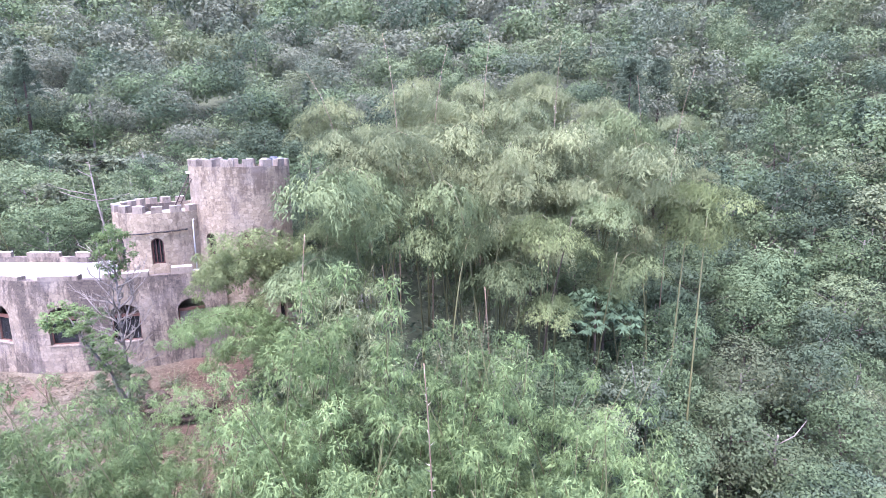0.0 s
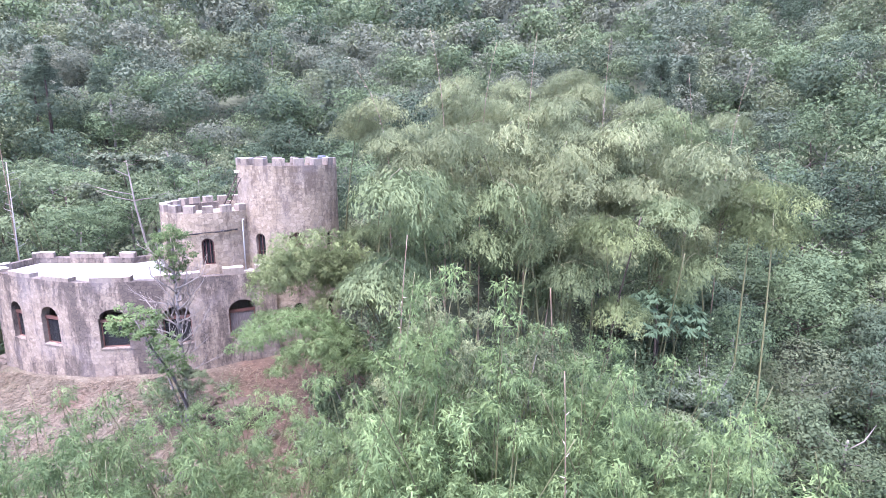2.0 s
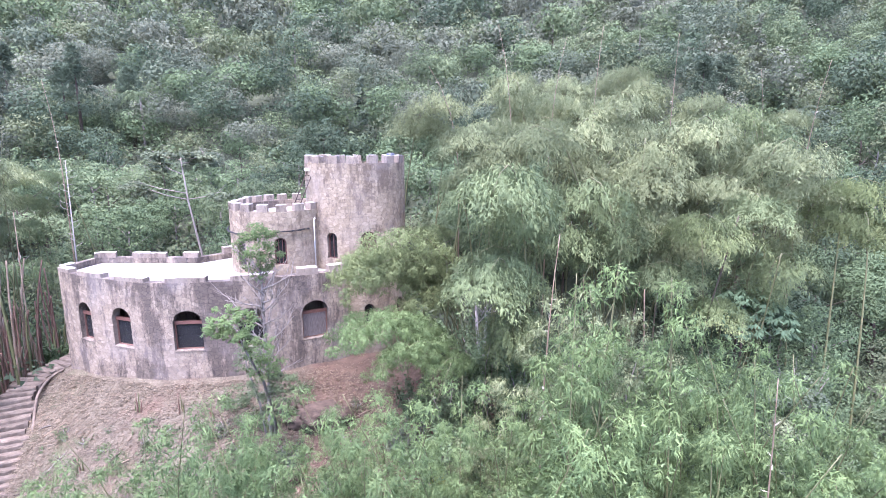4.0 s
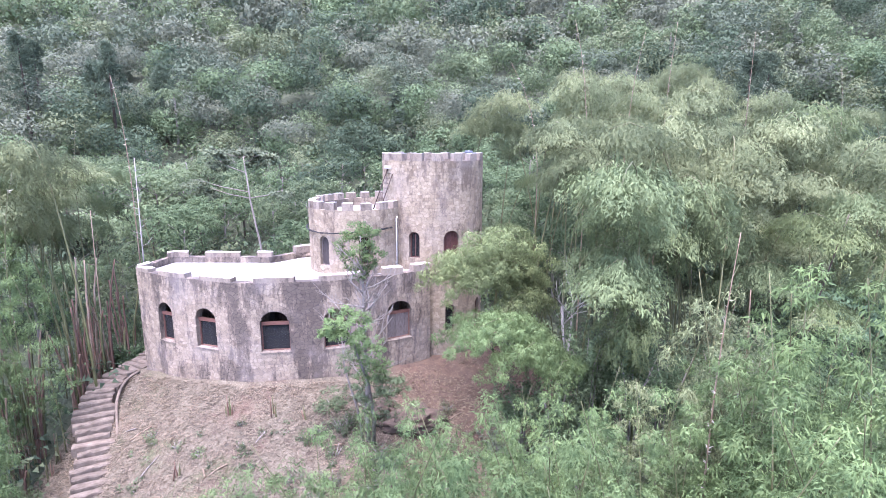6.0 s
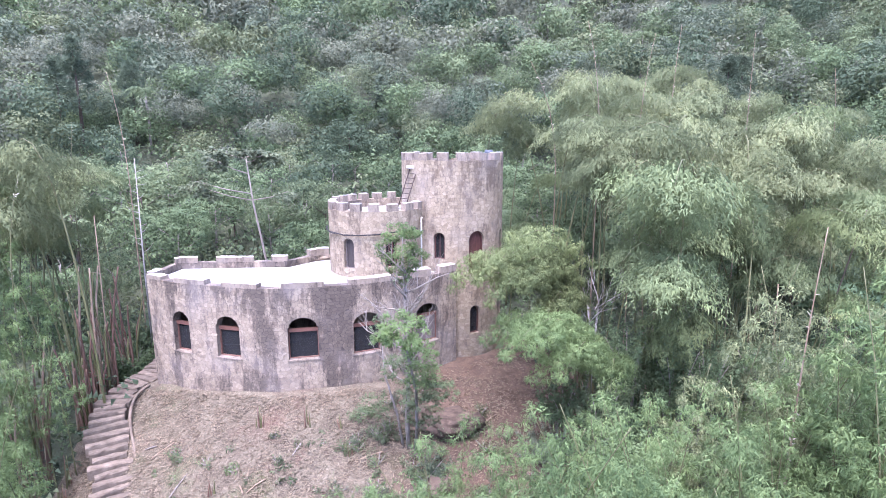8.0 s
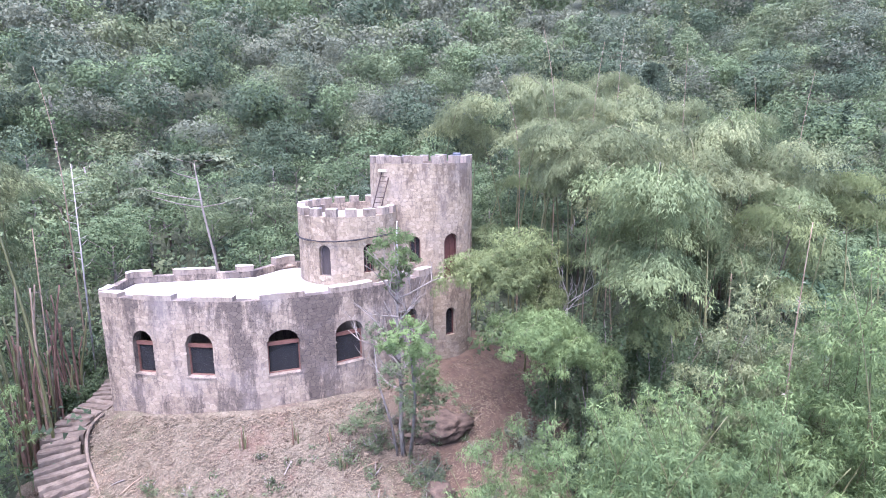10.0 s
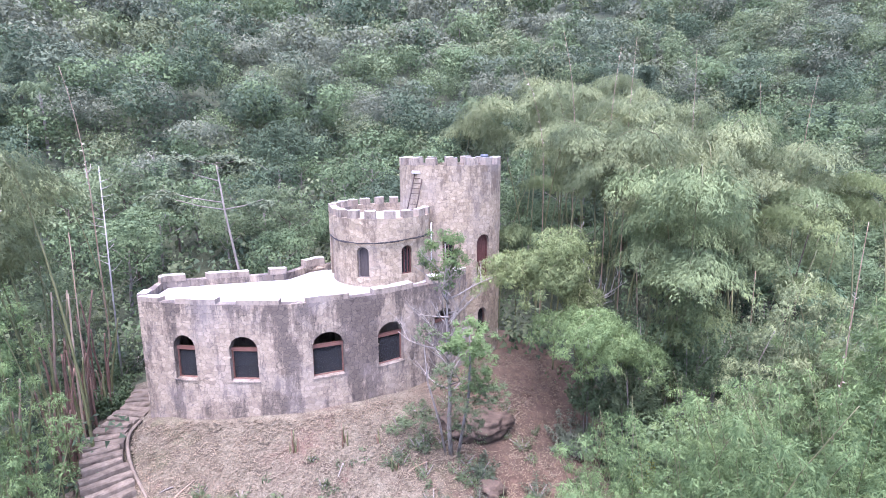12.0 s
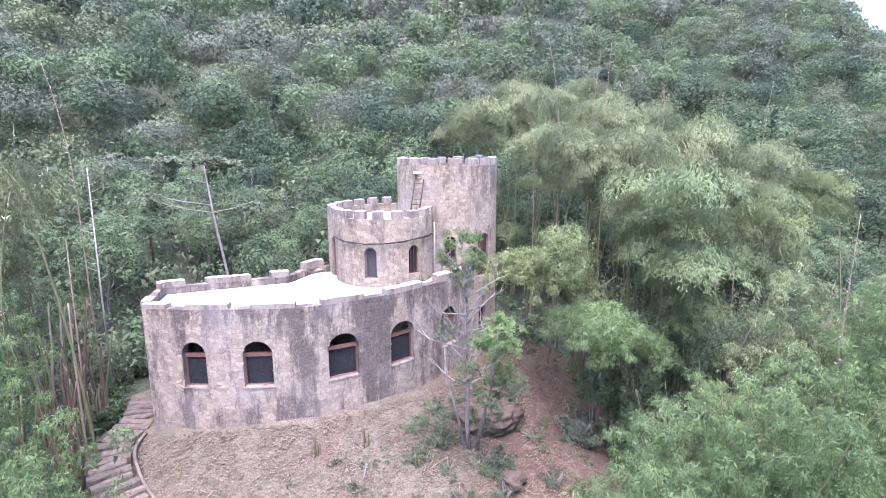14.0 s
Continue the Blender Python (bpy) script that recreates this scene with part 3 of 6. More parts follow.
CELLS = stone_cells(11, 0.0, front.len, -0.9, CREN, 0.188, wins)

# battlement of the main wall, by the middle and width of each block
for k, (a, b) in enumerate(MERLONS):
    merlon(front, a * front.len, b * front.len, CREN, MERL + (0.10 if k >= 5 else 0.0), THICK, 100 + k, main_wall)


def frame_bm(path, o, depth, bar, transom=None, mullions=0, reach=0.07):
    """A wooden frame in an arched opening: posts, a head that follows the arch, an optional transom and mullions."""
    bm = bmesh.new()

    def strip(a0, a1, z0, z1, near=depth, far=depth + reach):
        c = [path.at(a0, z0, -near), path.at(a1, z0, -near), path.at(a1, z1, -near), path.at(a0, z1, -near)]
        d = [path.at(a0, z0, -far), path.at(a1, z0, -far), path.at(a1, z1, -far), path.at(a0, z1, -far)]
        v = [bm.verts.new(p) for p in c + d]
        for f in ((0, 1, 2, 3), (5, 4, 7, 6), (0, 4, 5, 1), (1, 5, 6, 2), (2, 6, 7, 3), (3, 7, 4, 0)):
            bm.faces.new([v[i] for i in f])

    strip(o.u - o.half, o.u - o.half + bar, o.sill, o.spring)
    strip(o.u + o.half - bar, o.u + o.half, o.sill, o.spring)
    strip(o.u - o.half + bar, o.u + o.half - bar, o.sill, o.sill + bar * 0.7)
    for k in range(mullions):
        u = o.u - o.half + (k + 1) * 2 * o.half / (mullions + 1)
        strip(u - bar * 0.35, u + bar * 0.35, o.sill + bar * 0.7, o.spring + o.rise * 0.6)
    if transom:
        strip(o.u - o.half, o.u + o.half, transom, transom + 0.15, depth - 0.03, depth + reach)
    else:
        angles = [radians(a) for a in range(0, 181, 20)]
        for a, b in zip(angles, angles[1:]):
            q = []
            for s, d in ((0, depth), (bar, depth), (0, depth + reach), (bar, depth + reach)):
                for g in (a, b):
                    q.append(bm.verts.new(path.at(o.u + (o.half - s) * math.cos(g), o.spring + (o.rise - s) * math.sin(g), -d)))
            for f in ((0, 1, 3, 2), (4, 6, 7, 5), (2, 3, 7, 6), (0, 4, 5, 1)):
                bm.faces.new([q[i] for i in f])
    return bm


def panel_bm(path, o, depth, thick=0.03, low=None, high=None, boards=1, arched=True):
    """A sheet that fills an arched opening (a pane, a curtain or boards)."""
    bm = bmesh.new()
    lo = o.sill if low is None else low
    for k in range(boards):
        a, b = o.u - o.half + 2 * o.half * k / boards + 0.004, o.u - o.half + 2 * o.half * (k + 1) / boards - 0.004
        us = np.linspace(a, b, 9 if boards == 1 else 3)
        rows = []
        for i, u in enumerate(us):
            hi = high if high is not None else o.top(u) - 0.004
            wave = 0.012 * math.sin(i * 2.4) if thick < 0.02 else 0.006 * (k % 2)
            rows.append([bm.verts.new(path.at(u, z, -d - wave)) for d, z in ((depth, lo), (depth, hi), (depth + thick, hi), (depth + thick, lo))])
        for p, q in zip(rows, rows[1:]):
            for j in range(4):
                bm.faces.new((p[j], q[j], q[(j + 1) % 4], p[(j + 1) % 4]))
        bm.faces.new(rows[0])
        bm.faces.new(rows[-1][::-1])
    return bm


glass_m, glass_t, glass_b = nodes_of("dusty glass", 0.05)
glass_b.inputs["Base Color"].default_value = (0.20, 0.20, 0.21, 1)
glass_b.inputs["IOR"].default_value = 1.12
glass_b.inputs["Transmission Weight"].default_value = 0.93
glass_t.links.new(ramp(glass_t, noise_tex(glass_t, 7, 4), (0.01, 0.01, 0.01), (0.08, 0.08, 0.08), 0.3, 0.7), glass_b.inputs["Roughness"])
GLASS = glass_m

for k, o in enumerate(wins):
    w = own_part("window", frame_bm(front, o, 0.20, 0.05, 2.50), RED_WOOD, "arched window with a red wooden frame and transom")
    if k == 4:
        part("shutter", panel_bm(front, o, 0.23, 0.04, o.sill + 0.05, 2.50, 5), GREY_WOOD, w, "weathered grey plank shutter")
    else:
        pane = part("pane", panel_bm(front, o, 0.25, 0.012, o.sill + 0.05, 2.50), GLASS, w, "dusty dark glass pane")
        pane.visible_shadow = False
    bm = bmesh.new()
    rows = []
    for u in np.linspace(o.u - o.half - 0.07, o.u + o.half + 0.07, 4):
        rows.append([bm.verts.new(front.at(u, z, d)) for d, z in ((0.035, o.sill - 0.06), (0.032, o.sill - 0.008), (-0.20, o.sill + 0.012), (-0.20, o.sill - 0.06))])
    for p, q in zip(rows, rows[1:]):
        for j in range(4):
            bm.faces.new((p[j], q[j], q[(j + 1) % 4], p[(j + 1) % 4]))
    bm.faces.new(rows[0]), bm.faces.new(rows[-1][::-1])
    part("sill", bm, MORTAR, w, "rough stone sill")

# end wall and rear wall round the terrace
rear = Path([(-17.0, 29.75), (-17.85, 29.75), (-18.6, 29.25), (-19.35, 28.25), (-24.62, 28.28), (-24.98, 25.75)])
rear_wall = own_part("rear_wall", wall_bm(rear, BASE, CREN + 0.16, 0.34, []), MORTAR, "stone end and rear wall of the terrace")
joined_stones(rear, stone_cells(12, 0.0, rear.len, -0.9, CREN + 0.16, 0.36, []), 3, rear_wall, STONE_WALL)
inner = Path([tuple(rear.at(u, 0, -0.34))[:2] for u in np.linspace(rear.len, 0, 60)])
joined_stones(inner, stone_cells(13, 0.0, inner.len, TERRACE, CREN + 0.16, 0.34, []), 4, rear_wall, STONE_WALL)
for k, (a, b, h) in enumerate(REAR_MERLONS):
    merlon(rear, a, b, CREN + 0.16, h, 0.34, 140 + k, rear_wall)

# terrace slab, room floor and back of the room
bm = bmesh.new()
ring = [front.at(u, 0, -THICK + 0.02) for u in np.linspace(0.1, front.len, 40)] + [Vector((-11.0, 28.7, 0)), Vector((-14.8, 30.0, 0)), Vector((-17.1, 29.4, 0)), Vector((-17.9, 29.4, 0)), Vector((-19.2, 27.92, 0)), Vector((-24.3, 27.95, 0))]
for z0, z1 in ((TERRACE - 0.25, TERRACE),):
    lo, hi = [bm.verts.new((p.x, p.y, z0)) for p in ring], [bm.verts.new((p.x, p.y, z1)) for p in ring]
    for i in range(len(ring)):
        j = (i + 1) % len(ring)
        bm.faces.new((lo[i], lo[j], hi[j], hi[i]))
    bm.faces.new(hi), bm.faces.new(lo[::-1])
own_part("terrace_slab", bm, SLAB, "bleached pale concrete roof terrace")
bm = bmesh.new()
bm.faces.new([bm.verts.new((p.x, p.y, 0.35)) for p in ring])
own_part("room_floor", bm, INSIDE)

# main tower
T1, R1, TOP1 = (-11.02, 28.76), 2.55, 9.55
tower_path = Path(arc(*T1, R1, 90, 450, 97)[:-1], True)


def on_tower(x, y):
    return tower_path.near(x, y)


tow = [
    Opening(on_tower(-11.87, 26.35), 0.27, 4.92, 5.92, 0.27),
    Opening(on_tower(-10.06, 26.38), 0.40, 4.12, 5.84, 0.40),
    Opening(on_tower(-8.68, 27.74), 0.27, 4.92, 5.85, 0.27),
    Opening(on_tower(-10.11, 26.36), 0.26, 1.18, 2.32, 0.26),
    Opening(on_tower(-8.72, 27.66), 0.26, 1.18, 2.32, 0.26),
]


def tower_bm(path, openings, zb, zt, thick, split):
    """Openings above one another: the wall is laid in two storeys."""
    bm = wall_bm(path, zb, split, thick, [o for o in openings if o.sill < split])
    hi = wall_bm(path, split, zt, thick, [o for o in openings if o.sill >= split])
    me = bpy.data.meshes.new("storey")
    hi.to_mesh(me)
    hi.free()
    bm.from_mesh(me)
    bpy.data.meshes.remove(me)
    return bm


tower = own_part("tower_wall", tower_bm(tower_path, tow, -1.6, TOP1, 0.35, 3.6), MORTAR_TOWER, "tall round tower wall of tan rubble stone")
tc = stone_cells(21, 0.0, tower_path.len, -1.3, TOP1, 0.198, tow)
joined_stones(tower_path, tc, 5, tower, STONE_TOWER)
for k in range(16):
    c = (k + 0.30) * tower_path.len / 16
    w = 0.235 + 0.025 * ((k * 7) % 3)
    merlon(tower_path, max(0.03, c - w), min(tower_path.len - 0.03, c + w), TOP1, 9.90, 0.33, 200 + k, tower)
disc = bmesh.new()
bmesh.ops.create_cone(disc, cap_ends=True, segments=48, radius1=R1 - 0.30, radius2=R1 - 0.30, depth=0.2, matrix=pose(*T1, 9.1))
own_part("tower_roof", disc, SLAB)
for k, o in enumerate(tow):
    if k == 1:
        w = own_part("tower_door", frame_bm(tower_path, o, 0.12, 0.07), DARK_RED, "tall arched dark red wooden shutter door")
        part("leaf", panel_bm(tower_path, o, 0.16, 0.04, None, None, 4), DARK_RED, w, "faded dull red boards")
    else:
        w = own_part("window", frame_bm(tower_path, o, 0.14, 0.055, None, 1 if k in (0, 2) else 0), DARK_RED, "narrow arched window with dark red frame")
        part("pane", panel_bm(tower_path, o, 0.18, 0.012), GLASS, w).visible_shadow = False

# lower tower: round in front, a straight flank with a door, round at the back
T2, R2, TOP2 = (-14.82, 27.52), 2.28, 7.34
plan2 = arc(-13.75, 28.75, 3.34, 60, 160, 26) + [(-17.10, 29.6), (-17.12, 28.6)] + arc(*T2, R2, 180, 347, 44)
low_path = Path(plan2)


def on_low(x, y):
    return low_path.near(x, y)


low = [
    Opening(on_low(-16.02, 25.58), 0.28, 4.72, 5.82, 0.28),
    Opening(on_low(-14.08, 25.36), 0.28, 4.82, 5.83, 0.28),
    Opening(on_low(-17.10, 28.15), 0.42, 4.23, 5.95, 0.30),
]
tower2 = own_part("low_tower_wall", wall_bm(low_path, TERRACE - 4.0, TOP2, 0.33, low), MORTAR_TOWER, "squat round tower wall of tan rubble stone")
joined_stones(low_path, stone_cells(31, 0.0, low_path.len, TERRACE - 0.1, TOP2, 0.195, low), 6, tower2, STONE_TOWER)
inside2 = Path([tuple(low_path.at(u, 0, -0.33))[:2] for u in np.linspace(low_path.len, 0, 80)])
joined_stones(inside2, stone_cells(32, 0.0, inside2.len, 6.9, TOP2, 0.36, []), 7, tower2, STONE_WALL)
nm = int(low_path.len / 0.86)
for k in range(nm):
    c = (k + 0.5) * low_path.len / nm
    merlon(low_path, c - 0.235, c + 0.235, TOP2, 7.68, 0.33, 300 + k, tower2)
bm = bmesh.new()
lo2 = [low_path.at(u, 6.78, -0.30) for u in np.linspace(0, low_path.len, 60)]
hi2 = [p + Vector((0, 0, 0.15)) for p in lo2]
a2, b2 = [bm.verts.new(p) for p in lo2], [bm.verts.new(p) for p in hi2]
for i in range(60):
    bm.faces.new((a2[i], a2[(i + 1) % 60], b2[(i + 1) % 60], b2[i]))
bm.faces.new(b2), bm.faces.new(a2[::-1])
own_part("low_tower_roof", bm, SLAB)
w = own_part("window", frame_bm(low_path, low[0], 0.12, 0.05), GREY_WOOD, "narrow arched window with a faded curtain")
part("curtain", panel_bm(low_path, low[0], 0.16, 0.015), CURTAIN, w, "faded mauve-grey curtain")
w = own_part("window", frame_bm(low_path, low[1], 0.12, 0.06, None, 2), DARK_RED, "narrow arched window with red wooden mullions")
part("pane", panel_bm(low_path, low[1], 0.17, 0.012), GLASS, w).visible_shadow = False
w = own_part("terrace_door", frame_bm(low_path, low[2], 0.08, 0.07), RED_WOOD, "narrow red wooden terrace door")
part("leaf", panel_bm(low_path, low[2], 0.12, 0.04, None, None, 3), RED_WOOD, w)

# iron ladder from the low roof to the tower head, with its concrete landing
bm = bmesh.new()
foot, head = Vector((-13.75, 26.35, 6.95)), Vector((-13.02, 27.30, 9.12))
across = Vector((0.62, -0.42, 0)).normalized() * 0.21
for s in (-1, 1):
    tube(bm, [foot + across * s, head + across * s], 0.028, 6)
for k in range(9):
    c = foot.lerp(head, (k + 0.6) / 9.4)
    tube(bm, [c - across, c + across], 0.016, 5)
ladder = new("ladder", bm_mesh("ladder", bm, IRON))
tagged(ladder, "rusty dark iron ladder leaning on the round tower", "ladder")
bm = bmesh.new()
box(bm, (-0.30, -0.22, -0.07), (0.30, 0.28, 0.07), pose(-12.98, 27.40, 9.22, 0, 0, -35), 0.012)
own_part("landing", bm, PALE_TOP, "small pale concrete landing")

# water tank on the tower roof
tank = empty("water_tank", -9.17, 28.75, 9.2)
tagged(tank, "small dark grey plastic water tank on the tower roof", "tank")
bm = bmesh.new()
bmesh.ops.create_cone(bm, cap_ends=True, segments=20, radius1=0.19, radius2=0.205, depth=0.72, matrix=pose(0, 0, 0.36))
part("body", bm, TANK, tank)
bm = bmesh.new()
bmesh.ops.create_cone(bm, cap_ends=True, segments=20, radius1=0.225, radius2=0.18, depth=0.09, matrix=pose(0, 0, 0.765))
part("lid", bm, TANK, tank, "grey lid")

# cable bundle that sags round the low tower, and the white pipe
bm = bmesh.new()
ca, cb = on_low(-17.1, 27.6), on_low(-13.0, 26.2)
crng = random.Random(4)
for k in range(5):
    pts = []
    for i in range(25):
        f = i / 24
        z = 6.42 - 0.14 * math.sin(math.pi * min(1, f * 1.25)) + 0.10 * max(0, f - 0.75) * 4 * (k % 3) * 0.4 + crng.uniform(-0.03, 0.03)
        pts.append(low_path.at(ca + (cb - ca) * f, z, 0.085 + 0.012 * k))
    tube(bm, pts, 0.014, 5)
tagged(new("cable_bundle", bm_mesh("cable_bundle", bm, CABLE)), "black cable bundle slung round the low tower", "cable")
bm = bmesh.new()
pp = Vector((-12.70, 26.34, 0))
tube(bm, [(pp.x, pp.y, 4.22), (pp.x, pp.y, 6.85), (pp.x + 0.03, pp.y + 0.06, 6.92)], 0.035, 8)
tagged(new("drain_pipe", bm_mesh("drain_pipe", bm, PVC)), "white plastic drain pipe between the two towers", "pipe")

# ---- stairs and ground things ----
def rugged_bm(w, dep, deep, m, seed):
    """A rough block with broken, uneven edges; its top is at z = 0."""
    bm = bmesh.new()
    n = 9
    rows = []
    for i in range(n):
        x = -w + 2 * w * i / (n - 1)
        r = [noise.noise(Vector((x * 3.1, seed * 5.7, q * 2.3))) for q in range(4)]
        prof = ((-dep - 0.03 + 0.05 * r[0], -deep), (-dep + 0.06 * r[0], -0.05 + 0.03 * r[1]), (-dep + 0.05 + 0.05 * r[2], 0.035 * r[1]), (dep, 0.04 * r[3]), (dep, -deep))
        rows.append([bm.verts.new(m @ Vector((x, y, z))) for y, z in prof])
    for p, q in zip(rows, rows[1:]):
        for k in range(5):
            bm.faces.new((p[k], q[k], q[(k + 1) % 5], p[(k + 1) % 5]))
    bm.faces.new(rows[0])
    bm.faces.new(rows[-1][::-1])
    return bm


stairs = empty("garden_stairs", -25.0, 23.0, ground_at(-25.0, 23.0))
tagged(stairs, "winding flight of rough earthy stone steps beside the mound", "stairs")
SINV = stairs.matrix_basis.inverted()
line = Path(rounded([(-25.55, 28.2), (-25.75, 26.6), (-26.45, 25.0), (-26.15, 23.4), (-25.25, 21.8), (-24.35, 20.2), (-23.55, 18.6), (-22.4, 16.4)]))
srng = random.Random(8)
nstep = 36
for k in range(nstep):
    u = (k + 0.5) * line.len / nstep
    a, b = line.at(u), line.at(min(line.len, u + 0.1))
    d = math.degrees(math.atan2(b.y - a.y, b.x - a.x)) - 90
    top = float(np.interp(u / line.len, (0.0, 0.18, 0.36, 1.0), (-0.35, -0.55, -1.05, -4.6)))
    w, dep = 0.70 + srng.uniform(-0.14, 0.12), 0.155 + srng.uniform(-0.03, 0.02)
    m = pose(a.x, a.y, top, srng.uniform(-3, 3), srng.uniform(-2, 2), d + 180 + srng.uniform(-5, 5))
    ob = new("step", bm_mesh("step", rugged_bm(w, dep, 0.42, m, k), STEP))
    ob.parent, ob.matrix_parent_inverse = stairs, SINV
bm = bmesh.new()
kerb = [line.at(u, 0, -0.86) for u in np.linspace(line.len * 0.18, line.len, 40)]
tops = [float(np.interp(u, (0.0, 0.18, 0.36, 1.0), (-0.35, -0.55, -1.05, -4.6))) for u in np.linspace(0.18, 1, 40)]
tube(bm, [(p.x, p.y, z - 0.02) for p, z in zip(kerb, tops)], 0.07, 6)
ob = new("kerb", bm_mesh("kerb", bm, STEP))
ob.parent, ob.matrix_parent_inverse = stairs, SINV


def rock(x, y, sx, sy, sz, turn, seed, sink=0.35, label="weathered brown boulder half sunk in the slope"):
    bm = bmesh.new()
    bmesh.ops.create_icosphere(bm, subdivisions=4, radius=1.0)
    for v in bm.verts:
        q = v.co + Vector((seed * 7.1, 0, 0))
        k = 1 + 0.42 * noise.fractal(q * 1.2, 0.8, 2.0, 4) + 0.16 * noise.fractal(q * 4.0, 0.7, 2.2, 4)
        c = v.co * k
        v.co = Vector((c.x * sx, c.y * sy, max(-0.8, min(0.75, c.z)) * sz))
    for f in bm.faces:
        f.smooth = True
    ob = new("rock", bm_mesh("rock", bm, ROCK))
    ob.matrix_basis = pose(x, y, ground_at(x, y) + sz * sink, 0, 0, turn)
    return tagged(ob, label, "rock")


rock(-11.8, 21.9, 1.35, 0.7, 0.48, 14, 1, 0.4, "large flat brown boulder beside the tree foot")
rock(-13.1, 22.2, 0.5, 0.45, 0.4, 60, 2)
rock(-12.4, 19.2, 0.55, 0.5, 0.4, 10, 4)


def pole_bm(pts, r0, r1, sides=7, nodes=True):
    """A bamboo culm: a tapered tube with a slight swelling at each node."""
    bm = bmesh.new()
    pts = [Vector(p) for p in pts]
    out, rad = [], []
    n = (len(pts) - 1) * (4 if len(pts) < 10 else 2)
    for i in range(n + 1):
        f = i / n * (len(pts) - 1)
        k = min(int(f), len(pts) - 2)
        out.append(pts[k].lerp(pts[k + 1], f - k))
        rad.append((r0 + (r1 - r0) * i / n) * (1.16 if nodes and i % 2 == 0 else 1.0))
    tube(bm, out, rad, sides)
    return bm


def stump(x, y, h, r, seed):
    rng = random.Random(seed)
    s = empty("bamboo_stump", x, y, ground_at(x, y) - 0.05)
    tagged(s, "cluster of pointed green and dry bamboo stakes on the slope", "bamboo stump")
    for k in range(5):
        a, q = rng.uniform(0, 6.28), rng.uniform(0, r)
        hh = h * rng.uniform(0.35, 1.0)
        part("stake", pole_bm([(q * math.cos(a), q * math.sin(a), -0.1), (q * math.cos(a) * 0.8 + rng.uniform(-0.1, 0.1), q * math.sin(a) * 0.8, hh)], 0.038, 0.010, 6), CULM if k % 3 else DRY_CULM, s)


for k, (x, y, h) in enumerate([(-19.3, 21.6, 1.25), (-17.5, 21.55, 1.0), (-16.2, 21.5, 0.7), (-20.6, 19.6, 0.8), (-15.8, 20.4, 0.6), (-21.4, 18.2, 0.7), (-27.0, 21.4, 1.2), (-27.2, 22.2, 1.4)]):
    stump(x, y, h, 0.18, 50 + k)

# dry bamboo leaves and stalks on the cleared slope
lr = np.random.default_rng(3)
n = 150000
px, py = lr.uniform(-27.4, -6.5, n), lr.uniform(14.0, 27.5, n)
dens = np.array([noise.fractal(Vector((a * 0.45, b * 0.45, 3.0)), 1.0, 2.0, 3) for a, b in zip(px, py)])
ok = (py < np.interp(px, FRONT_X, FRONT_Y) - 0.1) & (lr.uniform(-0.7, 0.9, n) < dens + 0.35 - 0.6 * np.clip((px + 15.0) / 3.5, 0, 1))
px, py = px[ok], py[ok]
pos = np.stack([px, py, ground(px, py) + lr.uniform(0.02, 0.10, len(px))], 1)
ang = lr.uniform(0, 6.283, len(px))
v, f = blades(lr, pos, np.stack([np.cos(ang), np.sin(ang), lr.uniform(-0.5, 0.25, len(px))], 1), lr.uniform(0.07, 0.24, len(px)), lr.uniform(0.018, 0.05, len(px)))
tagged(new("leaf_litter", arrays_mesh("leaf_litter", v, f, [STRAW])), "pale dry bamboo leaves and straw scattered over the slope", "leaf litter", kind="stuff")

srng = random.Random(12)
for k in range(13):
    x, y = srng.uniform(-24.5, -10), srng.uniform(17.5, 22.6)
    a, L = srng.uniform(0, 6.28), srng.uniform(0.4, 1.1)
    z = ground_at(x, y) + 0.06
    x2, y2 = x + L * math.cos(a), y + L * math.sin(a)
    ob = new("dry_stick", bm_mesh("dry_stick", pole_bm([(x, y, z), ((x + x2) / 2, (y + y2) / 2, ground_at((x + x2) / 2, (y + y2) / 2) + 0.09), (x2, y2, ground_at(x2, y2) + 0.07)], 0.028, 0.018, 5), TAN_CULM if k % 3 else BARK))
    tagged(ob, "dry fallen bamboo stick lying on the litter", "stick", "sticks on the slope")


